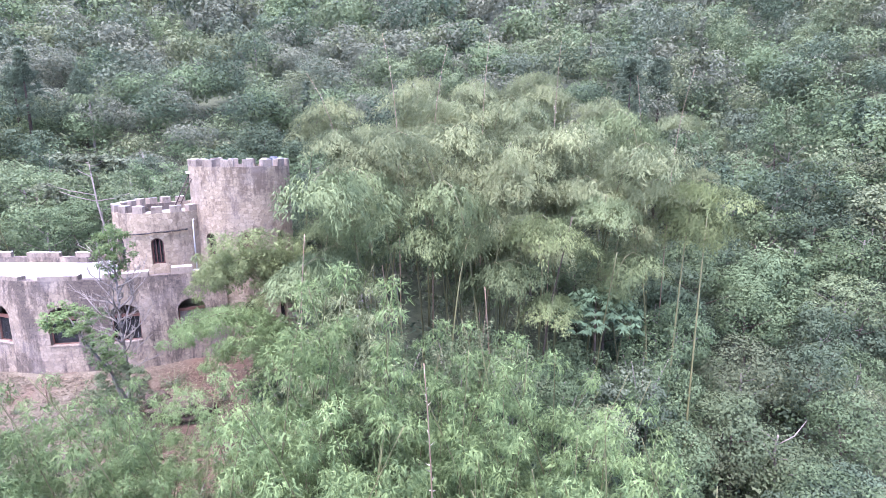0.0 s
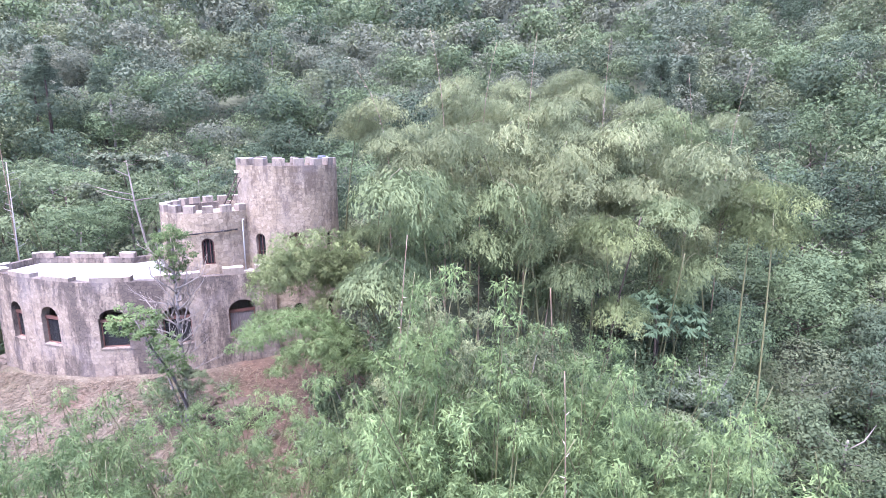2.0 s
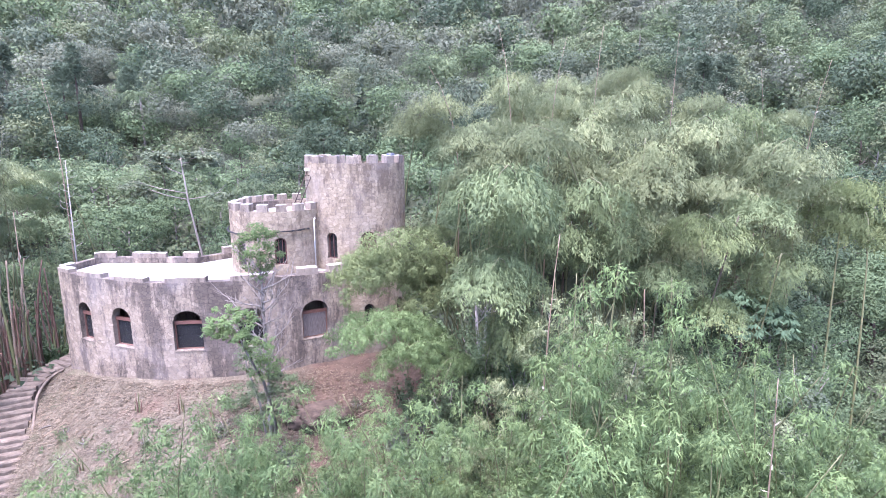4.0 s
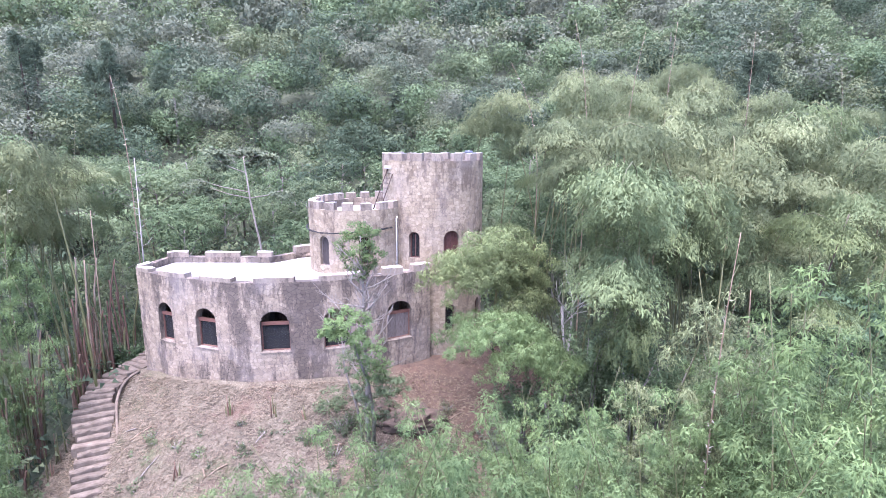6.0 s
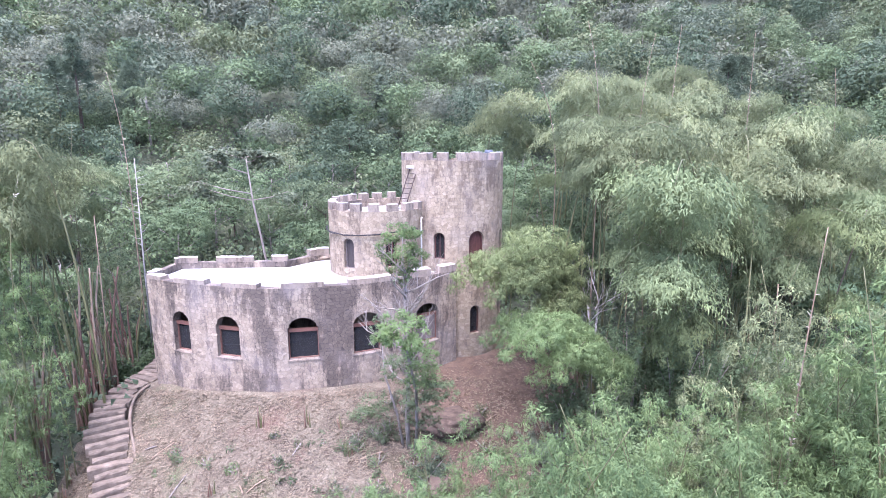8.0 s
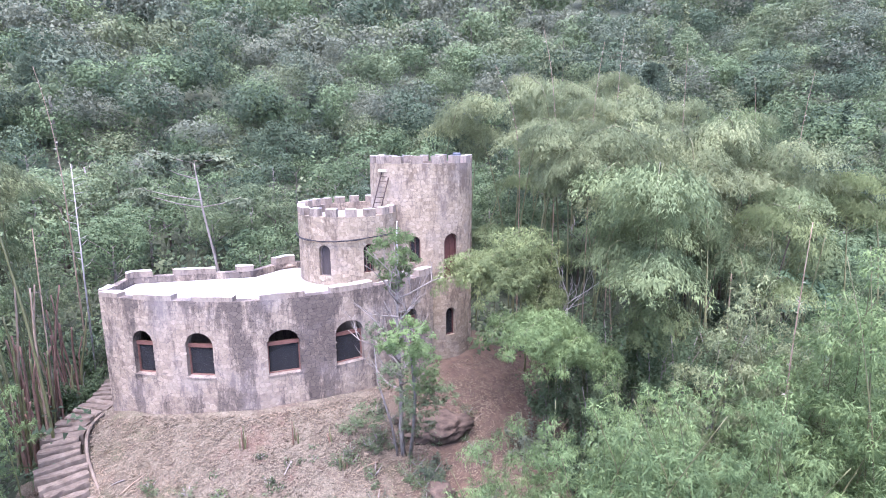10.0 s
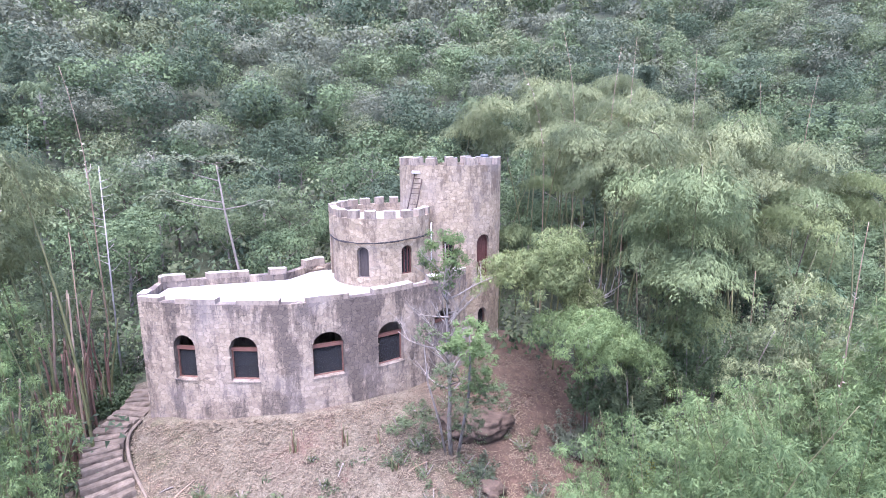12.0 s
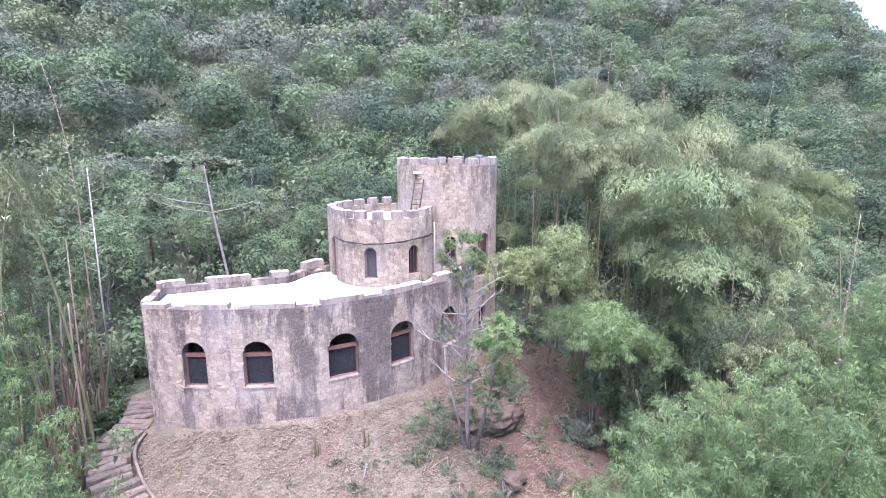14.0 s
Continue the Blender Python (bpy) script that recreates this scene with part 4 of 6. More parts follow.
# ---- leafy crowns ----
def crown_arrays(seed, radius, height, lumps, leaves, leaf, flat=0.0, cone=0.0, slim=0.75):
    """A crown: uneven leafy lumps round the ends of its limbs, with gaps between them, ruffled by leaves; its foot is at z = 0."""
    rng = np.random.default_rng(seed)
    c = []
    while len(c) < lumps:
        tries = unit(rng.normal(size=(7, 3)) * (1, 1, 0.8) + (0, 0, 0.42)) * rng.uniform(0.44, 0.68, (7, 1))
        c.append(max(tries, key=lambda q: min([np.linalg.norm(q - o) for o in c] or [0])))
    c = np.array(c)
    c[:, 2] = np.where(c[:, 2] < 0, 0.7, 1.0) * c[:, 2] * (1 - 0.6 * flat)
    size = rng.uniform(0.26, 0.46, lumps) * (15 / lumps) ** 0.4
    c[0], size[0] = (0, 0, -0.1), 0.55
    if cone:
        h = (np.arange(lumps) + rng.random(lumps)) / lumps
        a = rng.uniform(0, 6.283, lumps)
        r = (1 - h) * rng.uniform(0.4, 0.85, lumps)
        c = np.stack([r * np.cos(a), r * np.sin(a), h * 2 - 1], 1)
        size = 0.16 + 0.28 * (1 - h)
    span, lift = np.array((radius, radius, height / 2)), np.array((0, 0, height / 2))
    squash = np.array((1.0, 1.0, 0.82 - 0.4 * flat))
    mid = np.array((0, 0, height * 0.42))
    centres, sizes = c * span + lift, size * radius
    core = inner_leaves(rng, centres, sizes, squash, leaves // lumps // 3, leaf * 1.8, leaf * 1.0)
    w = sizes ** 2
    pick = rng.choice(lumps, leaves, p=w / w.sum())
    away = unit(centres[pick] - mid)
    d = unit(rng.normal(size=(leaves, 3)) + away * 0.8 + (0, 0, 0.5))
    p = centres[pick] + d * squash * (sizes[pick] * rng.uniform(0.94, 1.06, leaves))[:, None]
    face = unit(d + (0, 0, 0.3) + rng.normal(size=(leaves, 3)) * 0.28)
    along = rng.normal(size=(leaves, 3)) + d * (0.6, 0.6, 0.1) + (0, 0, -0.25)
    along = unit(along - face * (along * face).sum(1, keepdims=True))
    L = leaf * rng.uniform(0.6, 1.4, leaves)
    v, f = blades(rng, p - along * L[:, None] * 0.5, along, L, L * slim * rng.uniform(0.8, 1.25, leaves), 0.1, face)
    n = np.repeat(unit(d * 0.75 + away * 0.35 + (0, 0, 0.2) + rng.normal(size=(leaves, 3)) * 0.16), 3, 0)
    return joined(core, (v, f, n))


def scrub_arrays(seed, r, h, n, leaf, slim=0.4, rise=0.0):
    """A straggling shrub: leaves along uneven shoots that rise and lean out from the foot."""
    rng = np.random.default_rng(seed)
    stems = max(9, int(18 * r + 6))
    a, far = rng.uniform(0, 6.283, stems), r * np.sqrt(rng.uniform(0.03, 1, stems))
    high = h * rng.uniform(0.35, 1.25, stems) * (1.1 - 0.45 * far / r)
    pick = rng.integers(0, stems, n)
    t = rng.uniform(0.15, 1.0, n)
    q = far[pick] * (0.35 + 0.65 * t ** 1.3)
    d = unit(rng.normal(size=(n, 3)))
    p = np.stack([q * np.cos(a[pick]), q * np.sin(a[pick]), rise + high[pick] * t], 1) + d * (0.06 + 0.16 * r * (1.15 - t))[:, None]
    p[:, 2] = np.maximum(p[:, 2], rise + 0.02)
    normal = unit(d * 0.7 + (0, 0, 0.6) + rng.normal(size=(n, 3)) * 0.35)
    out = np.stack([np.cos(a[pick]), np.sin(a[pick]), np.full(n, -0.1)], 1)
    along = rng.normal(size=(n, 3)) + out * 0.7
    along = unit(along - normal * (along * normal).sum(1, keepdims=True))
    L = leaf * rng.uniform(0.6, 1.4, n)
    v, f = blades(rng, p, along, L, L * slim * rng.uniform(0.8, 1.2, n), 0.1, normal)
    nm = np.repeat(unit(d * 0.7 + out * (far[pick] / r * 0.6)[:, None] + (0, 0, 0.35) + rng.normal(size=(n, 3)) * 0.2), 3, 0)
    return v, f, nm


def trunk_bm(height, r, seed, limbs=6, reach=1.6, lean=0.3, start=0.45):
    rng = random.Random(seed)
    bm = bmesh.new()
    pts = [Vector((lean * (i / 5) ** 1.5 * rng.uniform(0.7, 1.3), lean * 0.6 * (i / 5) * rng.uniform(-1, 1), height * i / 5)) for i in range(6)]
    tube(bm, pts, [r * (1 - 0.62 * i / 5) for i in range(6)], 7)
    for k in range(limbs):
        f = start + (0.98 - start) * (k + rng.random()) / limbs
        i = min(4, int(f * 5))
        p = pts[i].lerp(pts[i + 1], f * 5 - i)
        a = k * 2.4 + rng.uniform(-0.5, 0.5)
        q = reach * rng.uniform(0.6, 1.1)
        m1 = p + Vector((math.cos(a) * q * 0.5, math.sin(a) * q * 0.5, q * 0.28))
        m2 = p + Vector((math.cos(a + 0.2) * q, math.sin(a + 0.2) * q, q * 0.62))
        tube(bm, [p, m1, m2], [r * 0.4 * (1.1 - f * 0.5), r * 0.26, r * 0.1], 5)
    return bm


BARKS = (BARK, DARK_BARK)
TREE_KINDS = []
for k in range(10):
    R, H = (2.5, 5.8) if k < 6 else ((3.2, 3.4) if k < 8 else (1.8, 7.0))
    flat, cone = (0.0, 0.0) if k < 6 else ((0.40, 0.0) if k < 8 else (0.0, 1.0))
    fine = crown_arrays(400 + k, R, H, 22 + k % 4 * 3, 3500, 0.110, flat, cone)
    coarse = crown_arrays(400 + k, R, H, 18 + k % 4 * 2, 1400, 0.160, flat, cone)
    TREE_KINDS.append((fine, coarse))
TRUNKS = [bm_mesh("trunk", trunk_bm(4.4, 0.11, 600 + k, 6, 1.7), BARKS[k % 2]) for k in range(4)]
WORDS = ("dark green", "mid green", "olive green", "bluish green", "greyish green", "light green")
CROWNS = {}


def forest_tree(x, y, kind, tint, scale, turn, base, level):
    v, f, n = TREE_KINDS[kind][level]
    if (kind, tint, level) not in CROWNS:
        CROWNS[kind, tint, level] = leafy_mesh("crown", (v + (0, 0, 1.3), f, n), [FOREST[tint]])
    shape = "spreading flat-topped" if 6 <= kind < 8 else "slender conical" if kind >= 8 else "bushy round-crowned"
    t = new("forest_tree")
    t.matrix_basis = pose(x, y, base, 0, 0, turn) @ Matrix.Diagonal((scale * trng.uniform(0.85, 1.2), scale * trng.uniform(0.85, 1.2), scale, 1))
    tagged(t, f"{shape} {WORDS[tint]} forest tree on the slope", "tree", "trees on the hillside")
    hang(new("trunk", TRUNKS[(kind + tint) % 4]), t)
    hang(new("crown", CROWNS[kind, tint, level]), t)


def in_grove(x, y):
    """Where the bamboo, the castle and the cleared slope stand."""
    if -27.0 < x < -20.0 and 30 < y < 39.0:
        return True
    if -27.5 < x < -7.0 and 8 < y < 32.5:
        return True
    if -12.0 <= x < 4.8 and 20.5 < y < 34 or 4.8 <= x < 9.5 and 23.5 < y < 33:
        return True
    if -34.0 < x < -25.5 and 12 < y < 32.5:
        return True
    return y < 13.8 and -30 < x < 7.0 or y < 16.0 and -30 < x < 2.0


# the nearer woods are trees of their own, the far slope one mass of crowns
trng = random.Random(77)
near, far = [], []
y = 13.0
row = 0
while y < 178:
    gap = 3.3 if y < 45 else 4.3 if y < 70 else 5.2 if y < 105 else 8.0
    lo, hi = -20 - 0.88 * y, -16 + 1.92 * y
    x = lo + (row % 2) * gap / 2
    while x < hi:
        tx, ty = x + trng.uniform(-0.5, 0.5) * gap, y + trng.uniform(-0.6, 0.6) * gap
        away = math.hypot(tx + 10, ty - 2)
        rise = ground_at(tx, ty) + 2.0 - EYE
        if not in_grove(tx, ty) and away < 200 and rise < 0.265 * max(ty, 0.375 * (tx + 21.7) + 0.927 * (ty - 3.6)):
            (near if ty < 56 and away < 62 else far).append((tx, ty, gap))
        x += gap
    y += gap * 0.86
    row += 1
near.sort(key=lambda p: math.hypot(p[0] + 10, p[1]))
far += near[300:]
near = near[:300]


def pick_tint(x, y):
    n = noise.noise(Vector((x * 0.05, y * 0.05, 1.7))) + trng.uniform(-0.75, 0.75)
    # aerial haze put into leaf colour: far crowns turn paler, bluer, greyer
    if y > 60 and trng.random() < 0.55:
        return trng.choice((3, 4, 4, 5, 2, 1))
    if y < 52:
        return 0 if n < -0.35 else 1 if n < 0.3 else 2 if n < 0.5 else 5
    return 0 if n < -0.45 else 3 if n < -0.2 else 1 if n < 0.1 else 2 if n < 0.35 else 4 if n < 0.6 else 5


for nth, (x, y, gap) in enumerate(near):
    kind = trng.choice((0, 1, 2, 3, 4, 5, 0, 1, 2, 3, 6, 7, 6, 7, 8))
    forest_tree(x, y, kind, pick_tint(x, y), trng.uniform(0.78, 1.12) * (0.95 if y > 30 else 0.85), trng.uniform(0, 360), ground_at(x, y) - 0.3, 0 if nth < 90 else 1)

for x, y, top, kind, tint, size in [
    (6.2, 23.6, 2.1, 1, 1, 0.8), (8.6, 26.6, 4.3, 2, 5, 0.85), (10.9, 23.6, 0.9, 3, 1, 0.85), (4.6, 22.0, 1.6, 0, 1, 0.75), (2.8, 21.4, 2.2, 4, 2, 0.7), (8.4, 22.4, 1.2, 5, 3, 0.75), (12.6, 26.2, 3.2, 1, 1, 0.9),
    (14.8, 24.2, 1.8, 2, 2, 0.9), (13.2, 21.6, 0.2, 0, 5, 0.85), (0.6, 21.6, 2.8, 3, 1, 0.65), (17.4, 28.4, 3.4, 4, 1, 0.9), (10.2, 20.6, -0.8, 2, 1, 0.8), (6.6, 20.4, 0.2, 5, 2, 0.7), (25.6, 33.0, 6.2, 1, 1, 0.95), (23.4, 29.6, 4.0, 3, 5, 0.9), (28.6, 36.4, 8.2, 4, 0, 0.95), (20.6, 27.0, 2.6, 0, 0, 0.9),
]:
    forest_tree(x, y, kind, tint, size, trng.uniform(0, 360), top - 7.0 * size, 0)

FAR_KINDS = []
for k in range(18):
    leaves, leaf, lumps = (1020, 0.19, 16) if k < 9 else (520, 0.28, 14)
    k = k % 9
    R, H = (2.9, 5.4) if k < 5 else ((3.4, 3.6) if k < 7 else (1.7, 6.5))
    FAR_KINDS.append(crown_arrays(800 + k, R, H, lumps + k % 3 * 2, leaves, leaf, 0.0 if k < 5 else 0.35, 1.0 if k >= 7 else 0.0, 0.85))


def scattered(name, places, label, category):
    """Many crowns as one mass: rows of a crown, x, y, z, size, turn and tint."""
    sets, ms = [], []
    for (v, f, n), x, y, z, s, a, tint in places:
        rot = np.array(((math.cos(a), -math.sin(a), 0), (math.sin(a), math.cos(a), 0), (0, 0, 1)))
        sets.append(((v @ rot.T) * s + (x, y, z), f, n @ rot.T))
        ms.append(np.full(len(f), tint))
    me = leafy_mesh(name, joined(*sets), FOREST, np.concatenate(ms))
    return tagged(new(name, me), label, category, kind="stuff")


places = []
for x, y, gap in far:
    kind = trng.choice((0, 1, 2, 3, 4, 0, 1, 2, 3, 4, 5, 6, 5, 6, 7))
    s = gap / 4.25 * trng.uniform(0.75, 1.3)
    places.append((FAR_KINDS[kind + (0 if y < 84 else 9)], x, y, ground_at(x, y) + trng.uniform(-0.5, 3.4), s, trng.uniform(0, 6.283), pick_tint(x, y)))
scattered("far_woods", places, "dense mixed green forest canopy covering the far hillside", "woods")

# low growth that hides the forest floor
ur = np.random.default_rng(61)
LOW = [crown_arrays(860 + k, 2.0, 2.4, 6, 80, 0.24, 0.2) for k in range(5)]
LOW_FINE = [crown_arrays(870 + k, 2.0, 2.4, 9, 300, 0.125, 0.2) for k in range(5)]
places = []
for k in range(1650):
    x, y = ur.uniform(-66, 44), 13 + 59 * ur.random() ** 0.9
    if -26.6 < x < -8.0 and 14 < y < 31.2 or x < -27 - (y - 15) * 0.9 or x > 3 + (y - 12) * 1.6 or y < 15.5 and x < 6 or -9.0 < x < 1.0 and y < 22.0:
        continue
    places.append((LOW[ur.integers(0, 5)], x, y, ground_at(x, y) - 0.25, ur.uniform(0.55, 1.15) * (1.0 if y < 40 else 1.35), ur.uniform(0, 6.283), ur.choice((0, 0, 1, 1, 2, 5))))
# far low growth, its blue and grey share carrying the same painted haze
for k in range(240):
    x, y = ur.uniform(28, 78), ur.uniform(58, 100)
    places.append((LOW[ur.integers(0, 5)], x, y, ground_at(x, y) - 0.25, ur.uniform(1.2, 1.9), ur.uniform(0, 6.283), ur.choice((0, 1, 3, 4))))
for k in range(260):
    x, y = ur.uniform(6, 34), ur.uniform(14, 40)
    if y < 15 + (x - 6) * 0.45:
        continue
    places.append((LOW_FINE[ur.integers(0, 5)], x, y, ground_at(x, y) - 0.25, ur.uniform(0.7, 1.3), ur.uniform(0, 6.283), ur.choice((0, 1, 1, 5))))
scattered("undergrowth", places, "low mixed green undergrowth covering the forest floor", "undergrowth")

# ---- bamboo ----
def plume_arrays(seed, pts, leaf, width, body, mops, mop, fans, per, sag=0.5):
    """Leaves of one culm: drooping mops of leaf fans at the ends of its branches. body: share of the culm, reach of its branches."""
    rng = np.random.default_rng(seed)
    pts = np.array(pts, float)
    seg = np.concatenate([[0], np.cumsum(np.linalg.norm(np.diff(pts, axis=0), axis=1))])
    bf, br = np.array([b[0] for b in body]), np.array([b[1] for b in body])
    grid = np.linspace(bf[0], bf[-1], 200)
    weight = np.interp(grid, bf, br) + 0.15

    def on_culm(f):
        return np.stack([np.interp(f * seg[-1], seg, pts[:, i]) for i in range(3)], -1)

    spots = []
    while len(spots) < mops:
        best = None
        for f in rng.choice(grid, 5, p=weight / weight.sum()):
            a, t = rng.uniform(0, 6.283), rng.uniform(0.25, 1.0)
            R = float(np.interp(f, bf, br)) * t
            out = np.array((math.cos(a), math.sin(a), 0.0))
            c = on_culm(f) + out * R + (0, 0, R * (0.28 - sag * t))
            far = min([np.linalg.norm(c - q[0]) for q in spots] or [0])
            if best is None or far > best[0]:
                best = (far, c, out * t)
        spots.append(best[1:])
    c, out = np.array([q[0] for q in spots]), np.array([q[1] for q in spots])
    size = mop * rng.uniform(0.7, 1.25, mops)
    pick = np.repeat(np.arange(mops), fans)
    d = unit(rng.normal(size=(len(pick), 3)) + out[pick] * 0.7 + (0, 0, 0.45))
    at = c[pick] + d * (1, 1, 0.85) * (size[pick] * rng.uniform(0.55, 1.05, len(pick)))[:, None]
    pk = np.repeat(np.arange(len(pick)), per)
    m = len(pk)
    way = unit(d[pk] * (0.7, 0.7, 0.25) + (0, 0, -0.45) + rng.normal(size=(m, 3)) * 0.5)
    nm = unit(d[pk] + (0, 0, 0.5) + rng.normal(size=(m, 3)) * 0.3)
    way = unit(way - nm * (way * nm).sum(1, keepdims=True) * 0.8)
    v, f = blades(rng, at[pk] + rng.normal(size=(m, 3)) * 0.03, way, leaf * rng.uniform(0.6, 1.3, m), width * rng.uniform(0.75, 1.3, m), 0.22, nm)
    soft_n = np.repeat(unit(d[pk] * 0.6 + out[pick][pk] * 0.5 + (0, 0, 0.12) + rng.normal(size=(m, 3)) * 0.34), 3, 0)
    return joined(inner_leaves(rng, c, size, np.array((1, 1, 0.85)), fans * per // 5, leaf * 1.3, width * 1.9), (v, f, soft_n))


def mop_arrays(seed, pts, leaf, width, body, twigs, per):
    """Leaves of one tall culm: a drooping mop of hanging twigs round its bowed head."""
    rng = np.random.default_rng(seed)
    pts = np.array(pts, float)
    seg = np.concatenate([[0], np.cumsum(np.linalg.norm(np.diff(pts, axis=0), axis=1))])
    bf, br = np.array([b[0] for b in body]), np.array([b[1] for b in body])
    grid = np.linspace(bf[0], bf[-1], 200)
    weight = np.interp(grid, bf, br) + 0.1
    f = rng.choice(grid, twigs, p=weight / weight.sum()) + rng.uniform(-0.003, 0.003, twigs)
    a = rng.uniform(0, 6.283, twigs)
    ph = rng.uniform(0, 6.283, 4)
    lobes = 1 + 0.30 * np.sin(3 * a + 14 * f + ph[0]) + 0.25 * np.sin(4 * a - 31 * f + ph[1]) + 0.14 * np.sin(7 * a + 53 * f + ph[2])
    deep = np.where(rng.random(twigs) < 0.16, rng.uniform(0.3, 0.7, twigs), rng.uniform(0.86, 1.05, twigs))
    R = np.interp(f, bf, br) * lobes * deep
    out = np.stack([np.cos(a), np.sin(a), np.zeros(twigs)], 1)
    c = np.stack([np.interp(f * seg[-1], seg, pts[:, i]) for i in range(3)], 1) + out * R[:, None]
    c[:, 2] += R * (0.32 - 0.62 * R / br.max())
    k = np.repeat(np.arange(twigs), per)
    n = len(k)
    t = rng.uniform(0, 1, (n, 1))
    at = c[k] + out[k] * 0.10 * t + np.array((0, 0, -0.26)) * t + rng.normal(size=(n, 3)) * 0.045
    high = np.interp(f[k], (bf[0], 0.5 * (bf[0] + 1.0), 0.93, 1.0), (-0.75, 0.1, 0.8, 1.6))[:, None]
    skin = unit(out[k] + np.array((0, 0, 1.0)) * high)
    way = unit(out[k] * 0.5 + (0, 0, -0.55) + rng.normal(size=(n, 3)) * 0.6)
    face = unit(skin + rng.normal(size=(n, 3)) * 0.5)
    way = unit(way - face * (way * face).sum(1, keepdims=True) * 0.8)
    v, fa = blades(rng, at, way, leaf * rng.uniform(0.6, 1.3, n), width * rng.uniform(0.75, 1.3, n), 0.2, face)
    swell = np.stack([-np.sin(a), np.cos(a), np.zeros(twigs)], 1) * (-(0.72 * np.cos(3 * a + 14 * f + ph[0]) + 0.8 * np.cos(4 * a - 31 * f + ph[1])) * 0.5)[:, None]
    return v, fa, np.repeat(unit(skin + swell[k] + rng.normal(size=(n, 3)) * 0.2), 3, 0)


def arching(h, lean, droop, seed):
    rng = random.Random(seed)
    side = rng.uniform(-0.15, 0.15)
    out = []
    for i in range(13):
        t = i / 12
        out.append((lean * t ** 2.1 * h, side * h * t * t, h * (t - droop * max(0, t - 0.55) ** 2 * 2.2)))
    return out


PLUMES = {}


def plume(style, k):
    """Culm and leaf meshes of one of a few alike plumes: tall, mid or young."""
    if (style, k) not in PLUMES:
        h, lean, droop, spec = {
            "tall": (11.5, 0.17, 0.8, dict(leaf=0.108, width=0.0268, body=((0.72, 0.15), (0.79, 0.55), (0.87, 0.78), (0.94, 0.74), (1.0, 0.35)), twigs=640, per=8)),
            "arch": (8.2, 0.52, 0.85, dict(leaf=0.125, width=0.0205, body=((0.58, 0.5), (0.70, 0.95), (0.86, 0.95), (1.0, 0.4)), mops=36, mop=0.38, fans=26, per=8, sag=0.7)),
            "young": (9.6, 0.10, 0.14, dict(leaf=0.108, width=0.0172, body=((0.30, 0.75), (0.45, 0.92), (0.62, 0.85), (0.80, 0.6), (0.93, 0.32), (1.0, 0.12)), mops=26, mop=0.30, fans=22, per=8, sag=0.3)),
        }[style]
        h = h * (0.93 + 0.045 * k)
        pts = arching(h, lean * (0.7 + 0.2 * k), droop, 900 + k)
        if style == "arch":
            g = 0.93 + 0.04 * k
            pts = [(x * g, 0.3 * (k - 1.5) * x / 5, z * g) for x, z in ((0, 0), (0.25, 2.4), (0.9, 4.8), (1.9, 6.7), (3.1, 7.8), (4.4, 8.2), (5.5, 8.0), (6.3, 7.3))]
        if style == "tall" and k > 1:
            spec = dict(spec, body=((0.78, 0.2), (0.84, 0.65), (0.90, 0.84), (0.95, 0.74), (1.0, 0.35)), twigs=600)
        leaves = (mop_arrays if style == "tall" else plume_arrays)(hash_seed(style) + k, pts, **spec)
        PLUMES[style, k] = (bm_mesh("culm", pole_bm(pts[::2] if style == "young" else pts, 0.026 if style == "young" else 0.036, 0.006, 5), CULM), leaves, {})
    return PLUMES[style, k]


def hash_seed(word):
    return sum(ord(c) * (i + 3) for i, c in enumerate(word))


TONES = {"bamboo leaves": "pale yellowish green", "fresh bamboo leaves": "fresh light green", "deep green bamboo leaves": "deep green", "yellowing bamboo leaves": "golden yellowing"}


def bamboo_clump(x, y, style, count, leaf, seed, radius=0.8, scale=1.0, turn=None, base=None, label=None, dip=0.0):
    rng = random.Random(seed)
    z = (ground_at(x, y) if base is None else base) - 0.2
    c = empty("bamboo_clump", x, y, z)
    tone = TONES[leaf.name]
    how = {"tall": "tall feathery", "arch": "low arching", "young": "bushy young"}[style]
    tagged(c, label or f"{how} bamboo clump with {tone} drooping leaves", "bamboo", "bamboo clumps")
    for i in range(count):
        culm, leaves, made = plume(style, rng.randrange(4))
        if leaf.name not in made:
            made[leaf.name] = leafy_mesh("foliage", leaves, [leaf])
        a, q = rng.uniform(0, 6.283), radius * math.sqrt(rng.random())
        way = math.degrees(a) + rng.uniform(-50, 50) if turn is None else turn + rng.uniform(-20, 20)
        s = scale * rng.uniform(0.76 if style == "tall" else 0.82, 1.04)
        ob = hang(new("culm", culm), c, pose(q * math.cos(a), q * math.sin(a), 0, rng.uniform(-3, 3), rng.uniform(-3, 3), way) @ Matrix.Scale(s, 4))
        hang(new("foliage", made[leaf.name]), ob)
    return c


B, F, D, G = LEAF_BAMBOO, LEAF_BAMBOO_FRESH, LEAF_BAMBOO_DEEP, LEAF_BAMBOO_GOLD


def to_top(x, y, top, style):
    """The scale at which a clump of that style reaches a height."""
    h = {"tall": 9.5, "arch": 8.3, "young": 9.5}[style]
    return (top - ground_at(x, y) + 0.2) / h


def crest(style, k):
    """Where the head of a plume is highest, from its foot."""
    v = plume(style, k)[1][0]
    top = v[v[:, 2] > np.quantile(v[:, 2], 0.985)]
    return top.mean(0)


